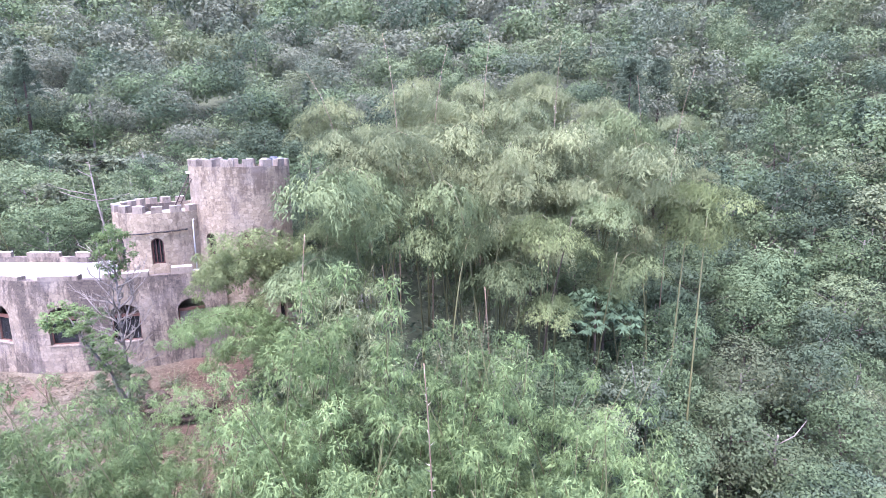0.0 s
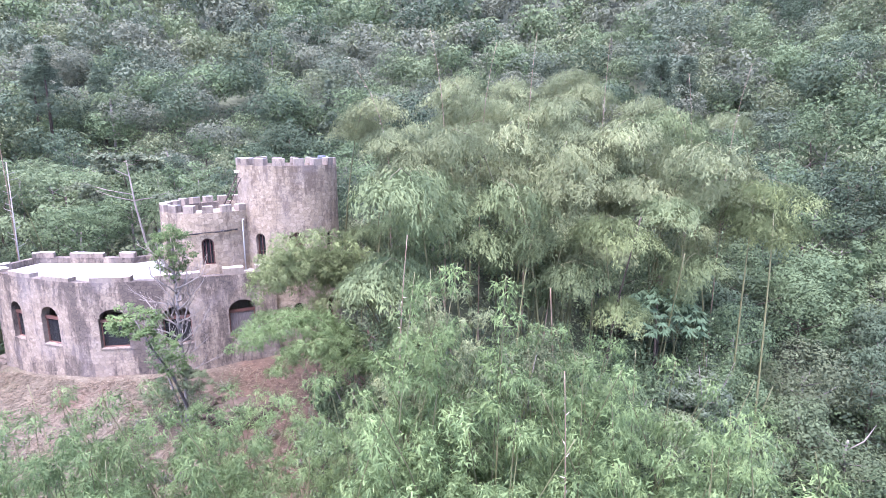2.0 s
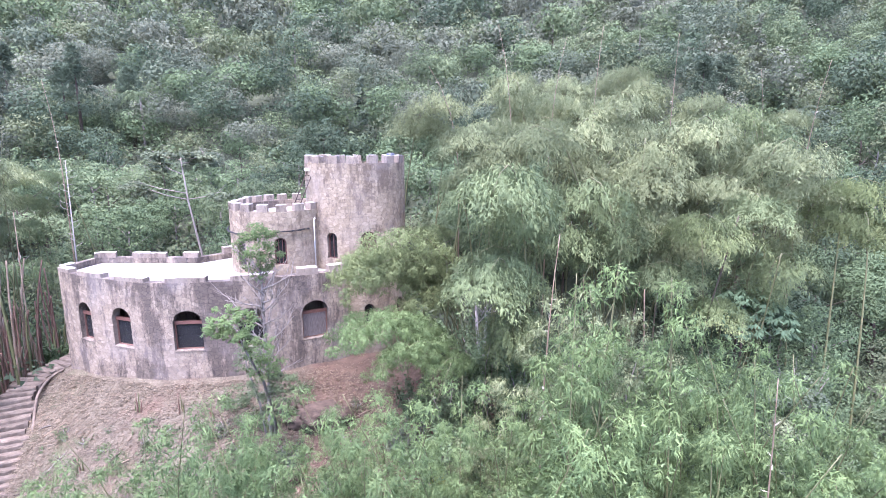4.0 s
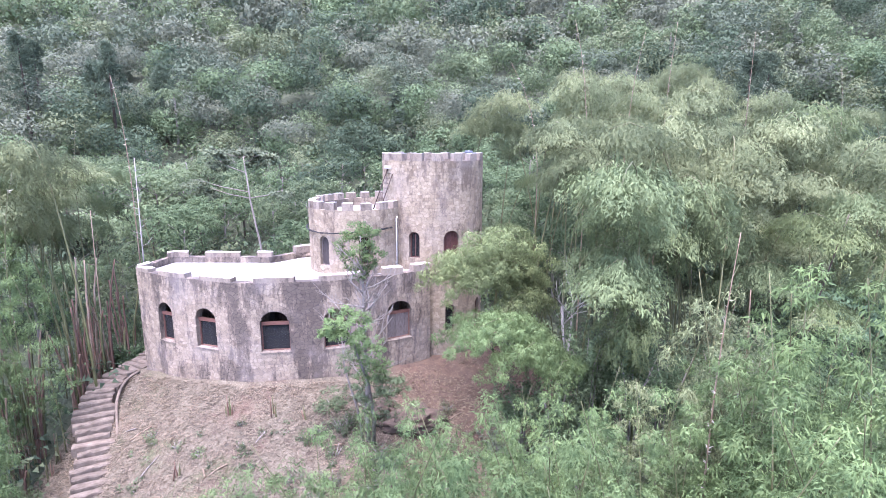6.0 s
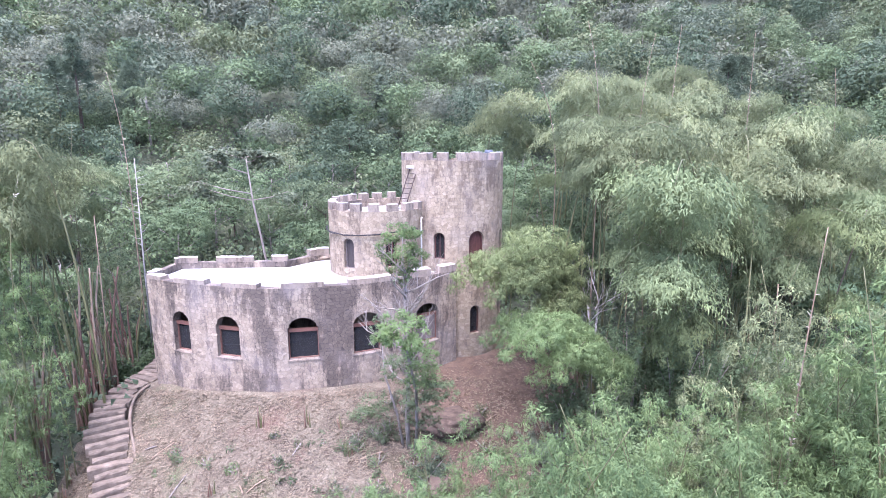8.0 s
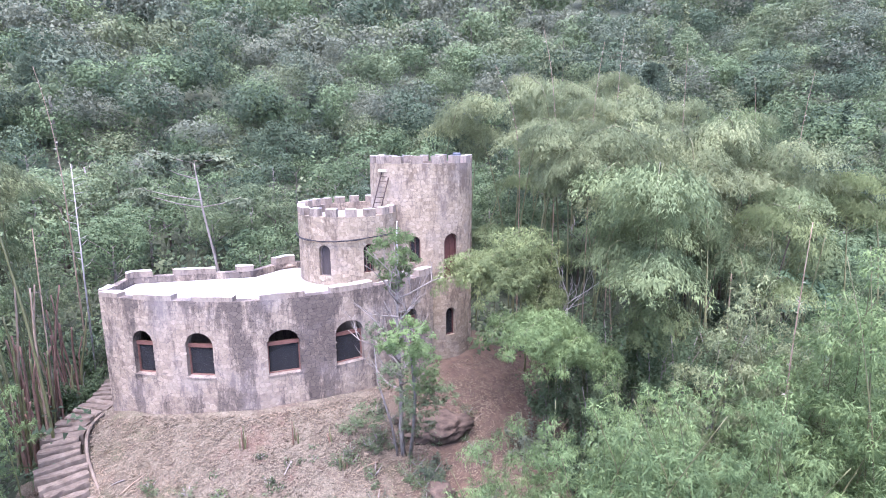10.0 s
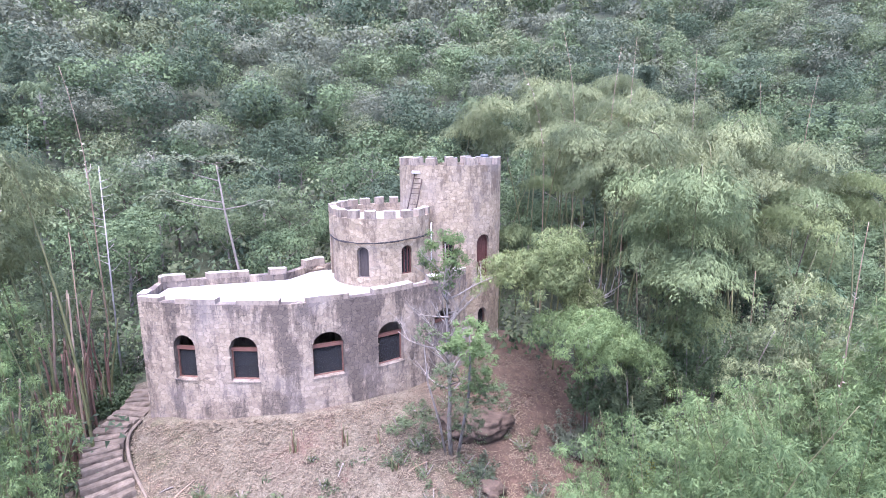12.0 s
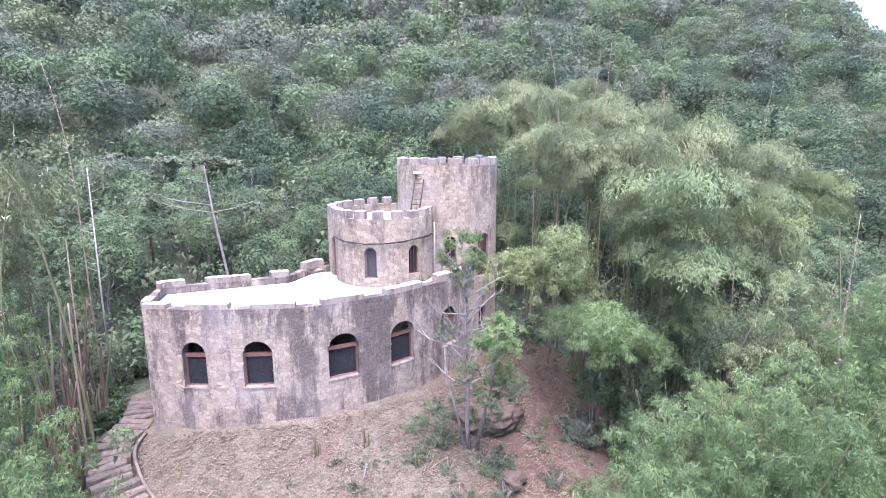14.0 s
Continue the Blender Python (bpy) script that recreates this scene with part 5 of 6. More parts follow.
def headed_clump(x, y, z, leaf, seed, count=2, turn=None, spread=1.0, style="tall"):
    """A clump whose tallest head stands at (x, y, z), with lower ones beside it."""
    rng = random.Random(seed)
    culms, feet = [], []
    for i in range(count):
        a = rng.uniform(0, 6.283)
        r = 0.0 if i == 0 else rng.uniform(0.9, 1.8) * spread
        hx, hy, hz = x + r * math.cos(a), y + r * math.sin(a), z if i == 0 else z - (rng.uniform(0.9, 3.4) if style == "tall" else rng.uniform(0.2, 1.5))
        way = radians(turn + rng.uniform(-30, 30) if turn is not None else math.degrees(a) + rng.uniform(-60, 60))
        k = rng.randrange(4)
        c = crest(style, k)
        fx, fy = hx, hy
        for _ in range(3):
            base = ground_at(fx, fy) - 0.2
            s = (hz - base) / c[2]
            fx, fy = hx - s * (c[0] * math.cos(way) - c[1] * math.sin(way)), hy - s * (c[0] * math.sin(way) + c[1] * math.cos(way))
        culms.append((k, fx, fy, base, way, s))
        feet.append((fx, fy))
    ox, oy = np.mean(feet, 0)
    oz = ground_at(ox, oy) - 0.2
    clump = empty("bamboo_clump", ox, oy, oz)
    shape = "drooping mop-like heads" if style == "tall" else "feathery upright young plumes"
    tagged(clump, f"bamboo clump with {TONES[leaf.name]} {shape}", "bamboo", "bamboo clumps")
    for k, fx, fy, base, way, s in culms:
        culm, leaves, made = plume(style, k)
        if leaf.name not in made:
            made[leaf.name] = leafy_mesh("foliage", leaves, [leaf])
        ob = hang(new("culm", culm), clump, pose(fx - ox, fy - oy, base - oz, 0, 0, math.degrees(way)) @ Matrix.Scale(s, 4))
        hang(new("foliage", made[leaf.name]), ob)


# the big grove behind and beside the tower, by the heads of its clumps: x, y, top, leaves
for k, (x, y, top, leaf) in enumerate([
    (-6.8, 33.6, 13.4, B), (-1.3, 38.5, 15.3, B), (2.7, 42.4, 15.6, B), (7.2, 41.6, 16.1, B), (7.2, 28.8, 11.8, B), (15.6, 35.3, 12.6, B), (-0.1, 24.3, 8.9, D),
    (3.3, 25.6, 9.3, B), (-5.3, 26.4, 11.3, B), (-2.0, 35.9, 14.4, B), (2.2, 38.9, 14.8, B), (3.4, 27.2, 10.6, B), (6.0, 29.6, 11.2, B), (10.0, 26.8, 10.6, B), (7.4, 38.8, 14.8, B),
    (-5.4, 29.5, 8.8, D), (-2.1, 25.7, 11.2, B), (-3.6, 22.7, 9.5, D), (0.8, 28.4, 11.6, B), (4.0, 33.2, 13.4, B), (0.4, 32.0, 13.2, B), (10.6, 32.0, 12.6, D), (-3.6, 30.4, 11.8, B), (11.2, 37.4, 13.8, B),
    (7.6, 24.8, 8.2, D), (1.6, 23.4, 7.0, D),
]):
    headed_clump(x, y, top, leaf, 1000 + k, 3)
headed_clump(-4.1, 19.3, 9.6, D, 1040, 3, 235, 0.6)
headed_clump(-3.9, 19.6, 6.0, G, 1041, 3, 230, 0.4)
headed_clump(4.2, 22.3, 7.6, G, 1042, 2, 270, 0.5)
headed_clump(12.4, 25.2, 8.9, G, 1043, 3, 10, 0.6)


def leaning_culm(x, y, dx, dy, top, mat, seed):
    """A long bare culm leaning out of the grove."""
    z = ground_at(x, y) - 0.2
    rng = random.Random(seed)
    ob = new("bamboo_culm", bm_mesh("bamboo_culm", pole_bm([(0, 0, 0), (dx * 0.3, dy * 0.3, (top - z) * 0.4), (dx * 0.62 + rng.uniform(-0.1, 0.1), dy * 0.6, (top - z) * 0.72), (dx, dy, top - z)], 0.042, 0.022, 6), mat))
    ob.matrix_basis = pose(x, y, z)
    tagged(ob, "long bare bamboo culm leaning out of the grove", "bamboo culm", "leaning culms")


for k, (x, y, dx, dy, top, mat) in enumerate([
    (-1.9, 24.6, -1.0, -0.3, 5.0, TAN_CULM), (1.0, 23.8, 1.5, -0.6, 6.0, CULM), (1.5, 23.6, 0.6, -0.5, 4.6, TAN_CULM),
    (3.8, 22.4, 1.7, -0.3, 7.6, DARK_BARK), (5.2, 22.6, -1.1, -0.5, 6.6, CULM), (2.6, 22.2, -0.8, -0.4, 4.6, TAN_CULM), (6.6, 22.8, 1.0, -0.4, 6.0, CULM),
]):
    leaning_culm(x, y, dx, dy, top, mat, 1150 + k)

# low arching clumps between the tower and the ravine: x, y, top, turn, leaves
for k, (x, y, top, way, leaf, count) in enumerate([
    (-5.0, 25.2, 6.1, 218, G, 8), (-5.2, 21.9, 4.0, 224, F, 6),
]):
    bamboo_clump(x, y, "arch", count, leaf, 1100 + k, 0.45, to_top(x, y, top, "arch"), way)

# young bamboo in the foreground, below the camera: x, y, top, leaves
for k, (x, y, top, leaf) in enumerate([
    (-2.5, 12.6, 7.6, F), (-2.1, 16.0, 6.2, B), (-0.3, 15.2, 4.9, F), (-8.0, 12.6, 4.6, F), (-11.1, 11.3, 5.2, F), (-8.2, 9.6, 5.4, F), (-4.4, 10.4, 5.6, F), (-2.4, 9.6, 5.3, F), (-0.6, 8.0, 5.2, F), (1.4, 9.4, 4.8, F), (3.4, 9.8, 4.9, F),
    (-3.4, 12.7, 6.7, F), (-1.6, 13.8, 6.1, B), (-5.6, 12.4, 4.9, F), (0.6, 12.0, 5.5, F), (-11.0, 10.2, 5.2, F), (-9.6, 10.6, 5.4, F), (-12.2, 12.6, 4.3, F),
    (-7.2, 14.3, 3.5, F), (-4.8, 15.6, 3.4, B), (-9.0, 12.6, 4.0, F), (-2.0, 16.2, 3.2, B), (2.8, 12.4, 5.4, F), (-10.4, 8.6, 5.6, F), (4.5, 11.8, 4.4, F), (5.6, 9.6, 3.0, B), (-7.4, 11.2, 4.8, F), (-11.3, 13.0, 3.8, F), (-9.8, 14.6, 2.5, F), (-13.2, 12.0, 4.2, F), (-14.2, 10.8, 4.0, F), (-15.2, 10.0, 3.8, F), (-6.0, 16.8, 2.0, F), (-3.2, 14.8, 4.6, F), (0.0, 14.8, 5.4, F), (2.2, 14.6, 5.0, F), (-15.0, 11.0, 3.4, F),
]):
    headed_clump(x, y, top, leaf, 1200 + k, 6 if x > -1 and y < 13 else 4, None, 0.85, "young")

headed_clump(-25.4, 16.2, 4.8, F, 1280, 4, None, 0.8, "young")
headed_clump(-26.4, 15.0, 5.0, F, 1281, 4, None, 0.8, "young")

# bamboo along the stairs
for k, (x, y, top, leaf, style) in enumerate([
    (-29.0, 25.1, 10.4, B, "tall"), (-29.4, 28.2, 9.7, B, "tall"), (-30.3, 32.6, 8.9, D, "tall"), (-30.6, 23.6, 9.2, D, "tall"), (-31.4, 26.6, 10.0, B, "tall"), (-31.0, 30.2, 9.4, B, "tall"), (-33.0, 24.6, 9.4, D, "tall"),
    (-29.3, 22.4, 6.9, F, "young"), (-29.0, 21.8, 4.6, F, "young"), (-28.4, 19.8, 3.0, F, "young"), (-29.6, 20.4, 6.0, B, "young"), (-28.6, 18.0, 4.2, F, "young"), (-27.4, 17.0, 3.8, F, "young"), (-29.2, 29.6, 5.4, B, "young"), (-30.6, 26.2, 7.0, F, "young"),
]):
    headed_clump(x, y, top, leaf, 1300 + k, 3, None, 0.8, style)


def dry_stand(x, y, count, spread, heights, seed, label):
    """A stand of dead culms that fan out from one root, some broken short."""
    rng = random.Random(seed)
    z = ground_at(x, y)
    stand = empty("dry_bamboo", x, y, z - 0.2)
    tagged(stand, label, "bamboo")
    for k in range(count):
        a, q = rng.uniform(0, 6.283), spread * math.sqrt(rng.random())
        px, py = q * math.cos(a), 1.6 * q * math.sin(a)
        base = ground_at(x + px, y + py) - z
        h = rng.choice(heights) * rng.uniform(0.85, 1.1)
        lx, ly = (px * 0.5 + rng.uniform(-0.5, 0.5)) * h / 5, (py * 0.4 + rng.uniform(-0.5, 0.5)) * h / 5
        pts = [(px, py, base - 0.3), (px + lx * 0.2, py + ly * 0.2, base + h * 0.4), (px + lx * 0.55 + rng.uniform(-0.1, 0.1), py + ly * 0.55, base + h * 0.75), (px + lx, py + ly, base + h)]
        part("culm", pole_bm(pts, rng.uniform(0.045, 0.072), 0.030, 6), (DRY_CULM, DRY_CULM, TAN_CULM, CULM)[k % 4], stand)


dry_stand(-27.75, 25.7, 34, 0.75, (2.4, 3.4, 4.2, 5.0, 6.0, 7.0), 31, "dense stand of bare reddish brown dead bamboo culms beside the stairs")
dry_stand(-27.5, 27.8, 14, 0.6, (2.0, 3.0, 4.0, 5.0), 32, "stand of bare dead bamboo culms at the wall's end")
dry_stand(-28.6, 22.8, 16, 0.6, (1.4, 2.4, 4.0, 5.4, 6.4), 33, "leaning dead and green bamboo culms below the stairs' head")
dry_stand(-27.6, 20.6, 12, 0.5, (0.6, 1.0, 1.6, 2.4, 4.4), 34, "short broken bamboo stakes beside the steps")
dry_stand(-27.0, 18.6, 9, 0.5, (0.8, 1.4, 2.4, 3.4), 35, "short broken bamboo stakes beside the lower steps")


def bare_shoot(x, y, top, bend, turn, seed, pale=False):
    """A young culm that stands bare above the leaves, with papery sheaths near its bowed tip."""
    rng = np.random.default_rng(seed)
    z = ground_at(x, y) - 0.2
    h = top - z
    s = empty("bamboo_shoot", x, y, z, turn)
    tagged(s, "tall bare bamboo shoot with papery white sheaths and a bowed tip", "bamboo shoot", "bare shoots")
    pts = [(bend * max(0, t - 0.6) ** 2 * 6.2, 0, h * t - 0.9 * bend * max(0, t - 0.72) ** 2 * 6) for t in np.linspace(0, 1, 12)]
    part("culm", pole_bm(pts, 0.045, 0.008, 6), TAN_CULM if pale else CULM, s)
    P = np.array(pts)
    tt = rng.uniform(0.5, 0.97, 34)
    pos = np.stack([np.interp(tt, np.linspace(0, 1, 12), P[:, i]) for i in range(3)], 1)
    v, f = blades(rng, pos, rng.normal(size=(34, 3)) * (1, 1, 0.4) + (0, 0, 0.5), rng.uniform(0.08, 0.19, 34), rng.uniform(0.03, 0.06, 34))
    tagged(mesh_part("sheath", arrays_mesh("sheath", v, f, [SHEATH]), s, "papery white sheaths"), kind="stuff")


for k, (x, y, top, bend, turn, pale) in enumerate(SHOOTS):
    bare_shoot(x, y, top, bend, turn, 70 + k, pale)


# ---- single trees ----
def bare_limbs(bm, start, way, length, r, rng, depth):
    pts, p, d = [Vector(start)], Vector(start), Vector(way).normalized()
    for i in range(4):
        d = (d + Vector((rng.uniform(-0.28, 0.28), rng.uniform(-0.28, 0.28), rng.uniform(-0.1, 0.26)))).normalized()
        p = p + d * length / 4
        pts.append(p)
    tube(bm, pts, [r * (1 - 0.2 * i) for i in range(5)], 5)
    if depth:
        for k in range(3):
            q = pts[1 + k]
            w = (d + Vector((rng.uniform(-1, 1), rng.uniform(-1, 1), rng.uniform(-0.2, 0.7)))).normalized()
            bare_limbs(bm, q, w, length * rng.uniform(0.4, 0.65), r * 0.5, rng, depth - 1)


rng0 = random.Random(9)
tx, ty = -13.45, 20.85
tz = ground_at(tx, ty) - 0.15
tree = empty("slender_tree", tx, ty, tz)
tagged(tree, "slender half-bare tree with pale branches and tufts of bright leaves", "tree")
bm = bmesh.new()
H0 = 7.3 - tz
tube(bm, [(0, 0, 0), (-0.08, 0.05, 1.2), (-0.02, 0.1, 2.6), (-0.1, 0.15, 4.4), (-0.1, 0.2, 6.4), (-0.15, 0.25, H0 - 0.4)], [0.10, 0.09, 0.075, 0.06, 0.04, 0.02], 8)
tube(bm, [(0.22, -0.1, -0.05), (0.3, -0.5, 1.4), (0.25, -1.3, 3.2), (0.0, -2.1, 4.7), (-0.2, -2.6, 6.0)], [0.075, 0.065, 0.05, 0.035, 0.015], 7)
tube(bm, [(-0.2, 0.0, -0.05), (-0.45, 0.1, 1.5), (-0.9, 0.1, 3.2), (-1.0, 0.2, 4.6)], [0.055, 0.045, 0.035, 0.015], 7)
part("trunk", bm, BARK, tree, "greyish brown stem")
bm = bmesh.new()
for k in range(26):
    f = 0.30 + 0.52 * k / 26
    a = k * 2.4
    bare_limbs(bm, (-0.05, 0.2 * f, H0 * f), (math.cos(a), math.sin(a) * 0.8, rng0.uniform(0.2, 1.0)), rng0.uniform(1.0, 2.2), 0.042, rng0, 2)
part("branching", bm, TWIG, tree, "pale bare branches")


def tuft_arrays(seed, r, h, n, leaf, sprays=16):
    """A leafy tuft: sprays of small leaves scattered round its middle."""
    rng = np.random.default_rng(seed)
    c = unit(rng.normal(size=(sprays, 3))) * rng.uniform(0.15, 1.0, (sprays, 1)) ** 0.5 * (r * 0.85, r * 0.85, h * 0.5)
    pick = rng.integers(0, sprays, n)
    d = unit(rng.normal(size=(n, 3)) + (0, 0, 0.25))
    p = c[pick] + d * (0.17 * r, 0.17 * r, 0.13 * r) * rng.uniform(0.4, 1.1, (n, 1))
    normal = unit(d * 0.6 + (0, 0, 0.7) + rng.normal(size=(n, 3)) * 0.35)
    L = leaf * rng.uniform(0.6, 1.4, n)
    v, f = blades(rng, p, rng.normal(size=(n, 3)) * (1, 1, 0.4) + (0, 0, -0.2), L, L * 0.5, 0.15, normal)
    away = unit(c[pick] / (r, r, h * 0.6))
    return v, f, np.repeat(unit(d * 0.35 + away * 0.35 + (0, 0, 0.6) + rng.normal(size=(n, 3)) * 0.2), 3, 0)


for k, (cx, cy, cz, r, h, n) in enumerate([
    (-0.15, 0.3, 6.55 - tz, 1.0, 1.9, 3400), (-0.15, 0.25, 5.5 - tz, 0.5, 0.9, 500), (-0.18, -2.65, 4.35 - tz, 0.85, 1.25, 2000), (-0.75, -2.5, 4.1 - tz, 0.5, 0.8, 600),
    (0.35, -2.0, 3.3 - tz, 0.7, 1.0, 900), (0.5, -1.5, 2.4 - tz, 0.8, 1.0, 900), (0.25, -1.2, 1.5 - tz, 0.8, 1.2, 650), (1.1, -1.4, 1.6 - tz, 0.7, 1.1, 550), (-0.5, -0.6, 2.2 - tz, 0.7, 1.1, 420), (-1.3, 0.2, 0.3 - tz, 0.8, 0.9, 420), (0.5, -0.4, 0.2 - tz, 0.8, 1.2, 420), (-0.9, 0.1, 3.6 - tz, 0.5, 0.8, 200),
]):
    v, f, nm = tuft_arrays(1500 + k, r * 1.12, h * 1.1, int(n * (1.6 if k < 6 else 2.6)), 0.085, 60 if k == 0 else 40)
    tagged(mesh_part("leaf_tuft", leafy_mesh("leaf_tuft", (v + (cx, cy, cz), f, nm), [LEAF_BRIGHT if k < 6 else FOREST[5]]), tree, "tuft of bright green leaves"), kind="stuff")


def bush(x, y, r, h, n, leaf, mat, seed, label, rise=0.0, slim=0.45):
    leaves = scrub_arrays(seed, r * 1.15, h * 1.15, int(n * 1.5), leaf, slim, rise)
    b = empty("bush", x, y, ground_at(x, y) - 0.1)
    tagged(b, label, "bush")
    bm = bmesh.new()
    g = random.Random(seed)
    for k in range(5):
        a = k * 1.26
        tube(bm, [(0.05 * math.cos(a), 0.05 * math.sin(a), 0), (r * 0.3 * math.cos(a), r * 0.3 * math.sin(a), rise + h * 0.35), (r * 0.6 * math.cos(a), r * 0.6 * math.sin(a), rise + h * g.uniform(0.55, 0.8))], [0.04, 0.025, 0.01], 5)
    part("branching", bm, BARK, b)
    mesh_part("foliage", leafy_mesh("foliage", leaves, [mat]), b)
    return b


for k, (x, y, r, h, n, mat, word) in enumerate([
    (-15.2, 22.2, 0.5, 0.5, 420, FOREST[5], "sparse light green bush at the wall foot"), (-14.3, 21.6, 0.5, 0.6, 420, FOREST[5], "low light green bush below the wall"),
    (-12.6, 20.0, 0.7, 0.7, 700, FOREST[3], "low bluish bush beside the boulder"), (-10.6, 19.0, 0.6, 0.8, 600, FOREST[3], "bluish green bush on the red slope"),
    (-9.6, 18.2, 0.7, 0.9, 700, FOREST[5], "dense green bush on the slope"), (-8.0, 21.0, 1.0, 1.6, 1700, FOREST[4], "leafy bush under the bamboo"),
    (-6.4, 19.6, 1.3, 3.0, 3000, FOREST[1], "glossy leafy bush under the bamboo"), (-4.4, 20.8, 1.6, 5.4, 4200, FOREST[1], "glossy green thicket under the bamboo"),
    (-3.0, 18.8, 1.6, 4.4, 3400, FOREST[4], "greyish green thicket in the ravine"), (-0.6, 19.8, 1.9, 4.8, 3800, FOREST[0], "dark thicket in the ravine"),
    (1.8, 19.4, 2.0, 5.0, 3800, FOREST[1], "green thicket in the ravine"), (4.4, 19.6, 2.0, 4.0, 2600, FOREST[3], "bluish green thicket in the ravine"),
    (-1.0, 17.0, 1.7, 2.6, 2200, FOREST[1], "green thicket below the grove"), (2.4, 16.4, 1.9, 3.0, 2400, FOREST[5], "light green thicket below the grove"),
    (-5.6, 17.6, 1.1, 1.7, 1500, FOREST[4], "grey-leaved bush on the slope"), (-21.2, 20.8, 0.35, 0.4, 160, FOREST[5], "small green weed on the slope"), (-20.0, 20.2, 0.3, 0.35, 140, LEAF_BRIGHT, "small bright weed on the slope"), (-22.6, 21.6, 0.35, 0.4, 160, FOREST[1], "small weed on the slope"), (-18.4, 20.3, 0.3, 0.35, 140, FOREST[5], "small weed on the slope"), (-24.0, 18.9, 0.5, 0.5, 260, LEAF_BRIGHT, "bright green weeds beside the steps"),
]):
    bush(x, y, r, h, n * 2 if r > 0.8 else n, 0.12 if r > 0.6 else 0.08, mat, 1600 + k, word)
brng = random.Random(21)
for k in range(58):
    x, y = brng.uniform(-16.0, -8.4), brng.uniform(16.6, 23.4)
    if y > np.interp(x, FRONT_X, FRONT_Y) - 0.7:
        continue
    if x > -11.8 and brng.random() < 0.6:
        continue
    r = brng.uniform(0.25, 0.65)
    tone = brng.choice((4, 5, 4, 5, 5, 2))
    bush(x, y, r, r * brng.uniform(0.7, 1.3), int(700 * r), 0.075, FOREST[tone], 1800 + k, f"scrubby {WORDS[tone]} shrub on the leaf-strewn slope")
for k in range(20):
    x, y = brng.uniform(-28.4, -25.9), brng.uniform(27.4, 33.4)
    if y < 28.8 and x > -26.7:
        continue
    tone = brng.choice((0, 1, 1, 3, 2))
    r = brng.uniform(0.6, 1.1)
    bush(x, y, r, r * brng.uniform(1.0, 1.9), int(900 * r), 0.15, FOREST[tone], 1900 + k, f"tangled {WORDS[tone]} shrub beyond the stairs")
for k in range(46):
    x, y = brng.uniform(-24.6, -14.0), brng.uniform(16.4, 22.6)
    if y > np.interp(x, FRONT_X, FRONT_Y) - 0.5 or x < -23.2 + (20 - y) * 0.4:
        continue
    tone = brng.choice((1, 5, 2))
    bush(x, y, brng.uniform(0.12, 0.26), brng.uniform(0.12, 0.3), 70, 0.10, FOREST[tone], 2000 + k, f"small {WORDS[tone]} weed in the leaf litter")
for k, (x, y, top, r, h, tone, word) in enumerate([
    (-4.9, 20.7, 4.2, 1.5, 3.4, 1, "glossy green"), (-3.4, 19.8, 3.4, 1.4, 3.0, 1, "glossy green"), (-6.3, 19.6, 2.2, 1.2, 2.6, 5, "fresh green"), (-1.8, 20.4, 3.2, 1.5, 3.2, 1, "mid green"),
    (0.6, 20.6, 3.2, 1.6, 3.4, 2, "olive green"), (2.8, 20.8, 2.6, 1.7, 3.4, 1, "mid green"), (5.2, 21.2, 1.0, 1.8, 3.0, 1, "mid green"), (9.2, 22.4, 2.0, 1.8, 3.6, 1, "mid green"), (-7.4, 20.8, 1.4, 1.0, 2.0, 1, "mid green"),
]):
    bush(x, y, r, h, int(2600 * r), 0.12, FOREST[tone], 2100 + k, f"tall {word} shrub in the hollow below the grove", top - h - ground_at(x, y) + 0.1)
bush(-6.7, 18.0, 0.5, 1.0, 420, 0.15, LEAF_YELLOW, 1700, "small sapling with bright yellow-green leaves", 1.6)


def umbrella_tree(x, y, top, seed):
    """A pale slim trunk with a few long level limbs and hand-shaped leaf clusters at their ends."""
    rng = random.Random(seed)
    z = ground_at(x, y) - 0.2
    h = top - z
    t = empty("umbrella_tree", x, y, z)
    tagged(t, "pale slim-trunked tree with level limbs and grey-green leaf clusters", "tree")
    bm = bmesh.new()
    tube(bm, [(1.1, 0.3, 0), (0.75, 0.2, h * 0.35), (0.25, 0, h * 0.72), (0, 0, h)], [0.085, 0.075, 0.055, 0.035], 8)
    part("trunk", bm, TWIG, t)
    ends = []
    for f, a, L in ((0.74, 5, 2.1), (0.74, 178, 2.4), (0.78, 190, 2.9), (0.90, 150, 2.4), (0.97, 60, 0.9), (0.99, 170, 2.0), (1.0, 20, 1.4)):
        bm = bmesh.new()
        a = radians(a)
        p = Vector((0.25 * (1 - f) * 3, 0, h * f))
        q = p + Vector((math.cos(a) * L, math.sin(a) * L, L * rng.uniform(0.12, 0.3)))
        tube(bm, [p, p.lerp(q, 0.5) + Vector((0, 0, -0.08)), q], [0.038, 0.03, 0.016], 6)
        part("limb", bm, TWIG, t)
        ends.append(q)
    for k, q in enumerate(ends + [Vector((0, 0, h + 0.5)), Vector((-1.2, 0.5, h + 0.5)), Vector((0.8, 0.8, h + 0.4))]):
        v, f, nm = tuft_arrays(seed * 10 + k, 1.0, 0.7, 420, 0.2)
        tagged(mesh_part("leaf_spray", leafy_mesh("leaf_spray", (v + tuple(q - Vector((0, 0, 0.3))), f, nm), [LEAF_PALE]), t), kind="stuff")


umbrella_tree(-22.6, 33.8, 9.6, 5)


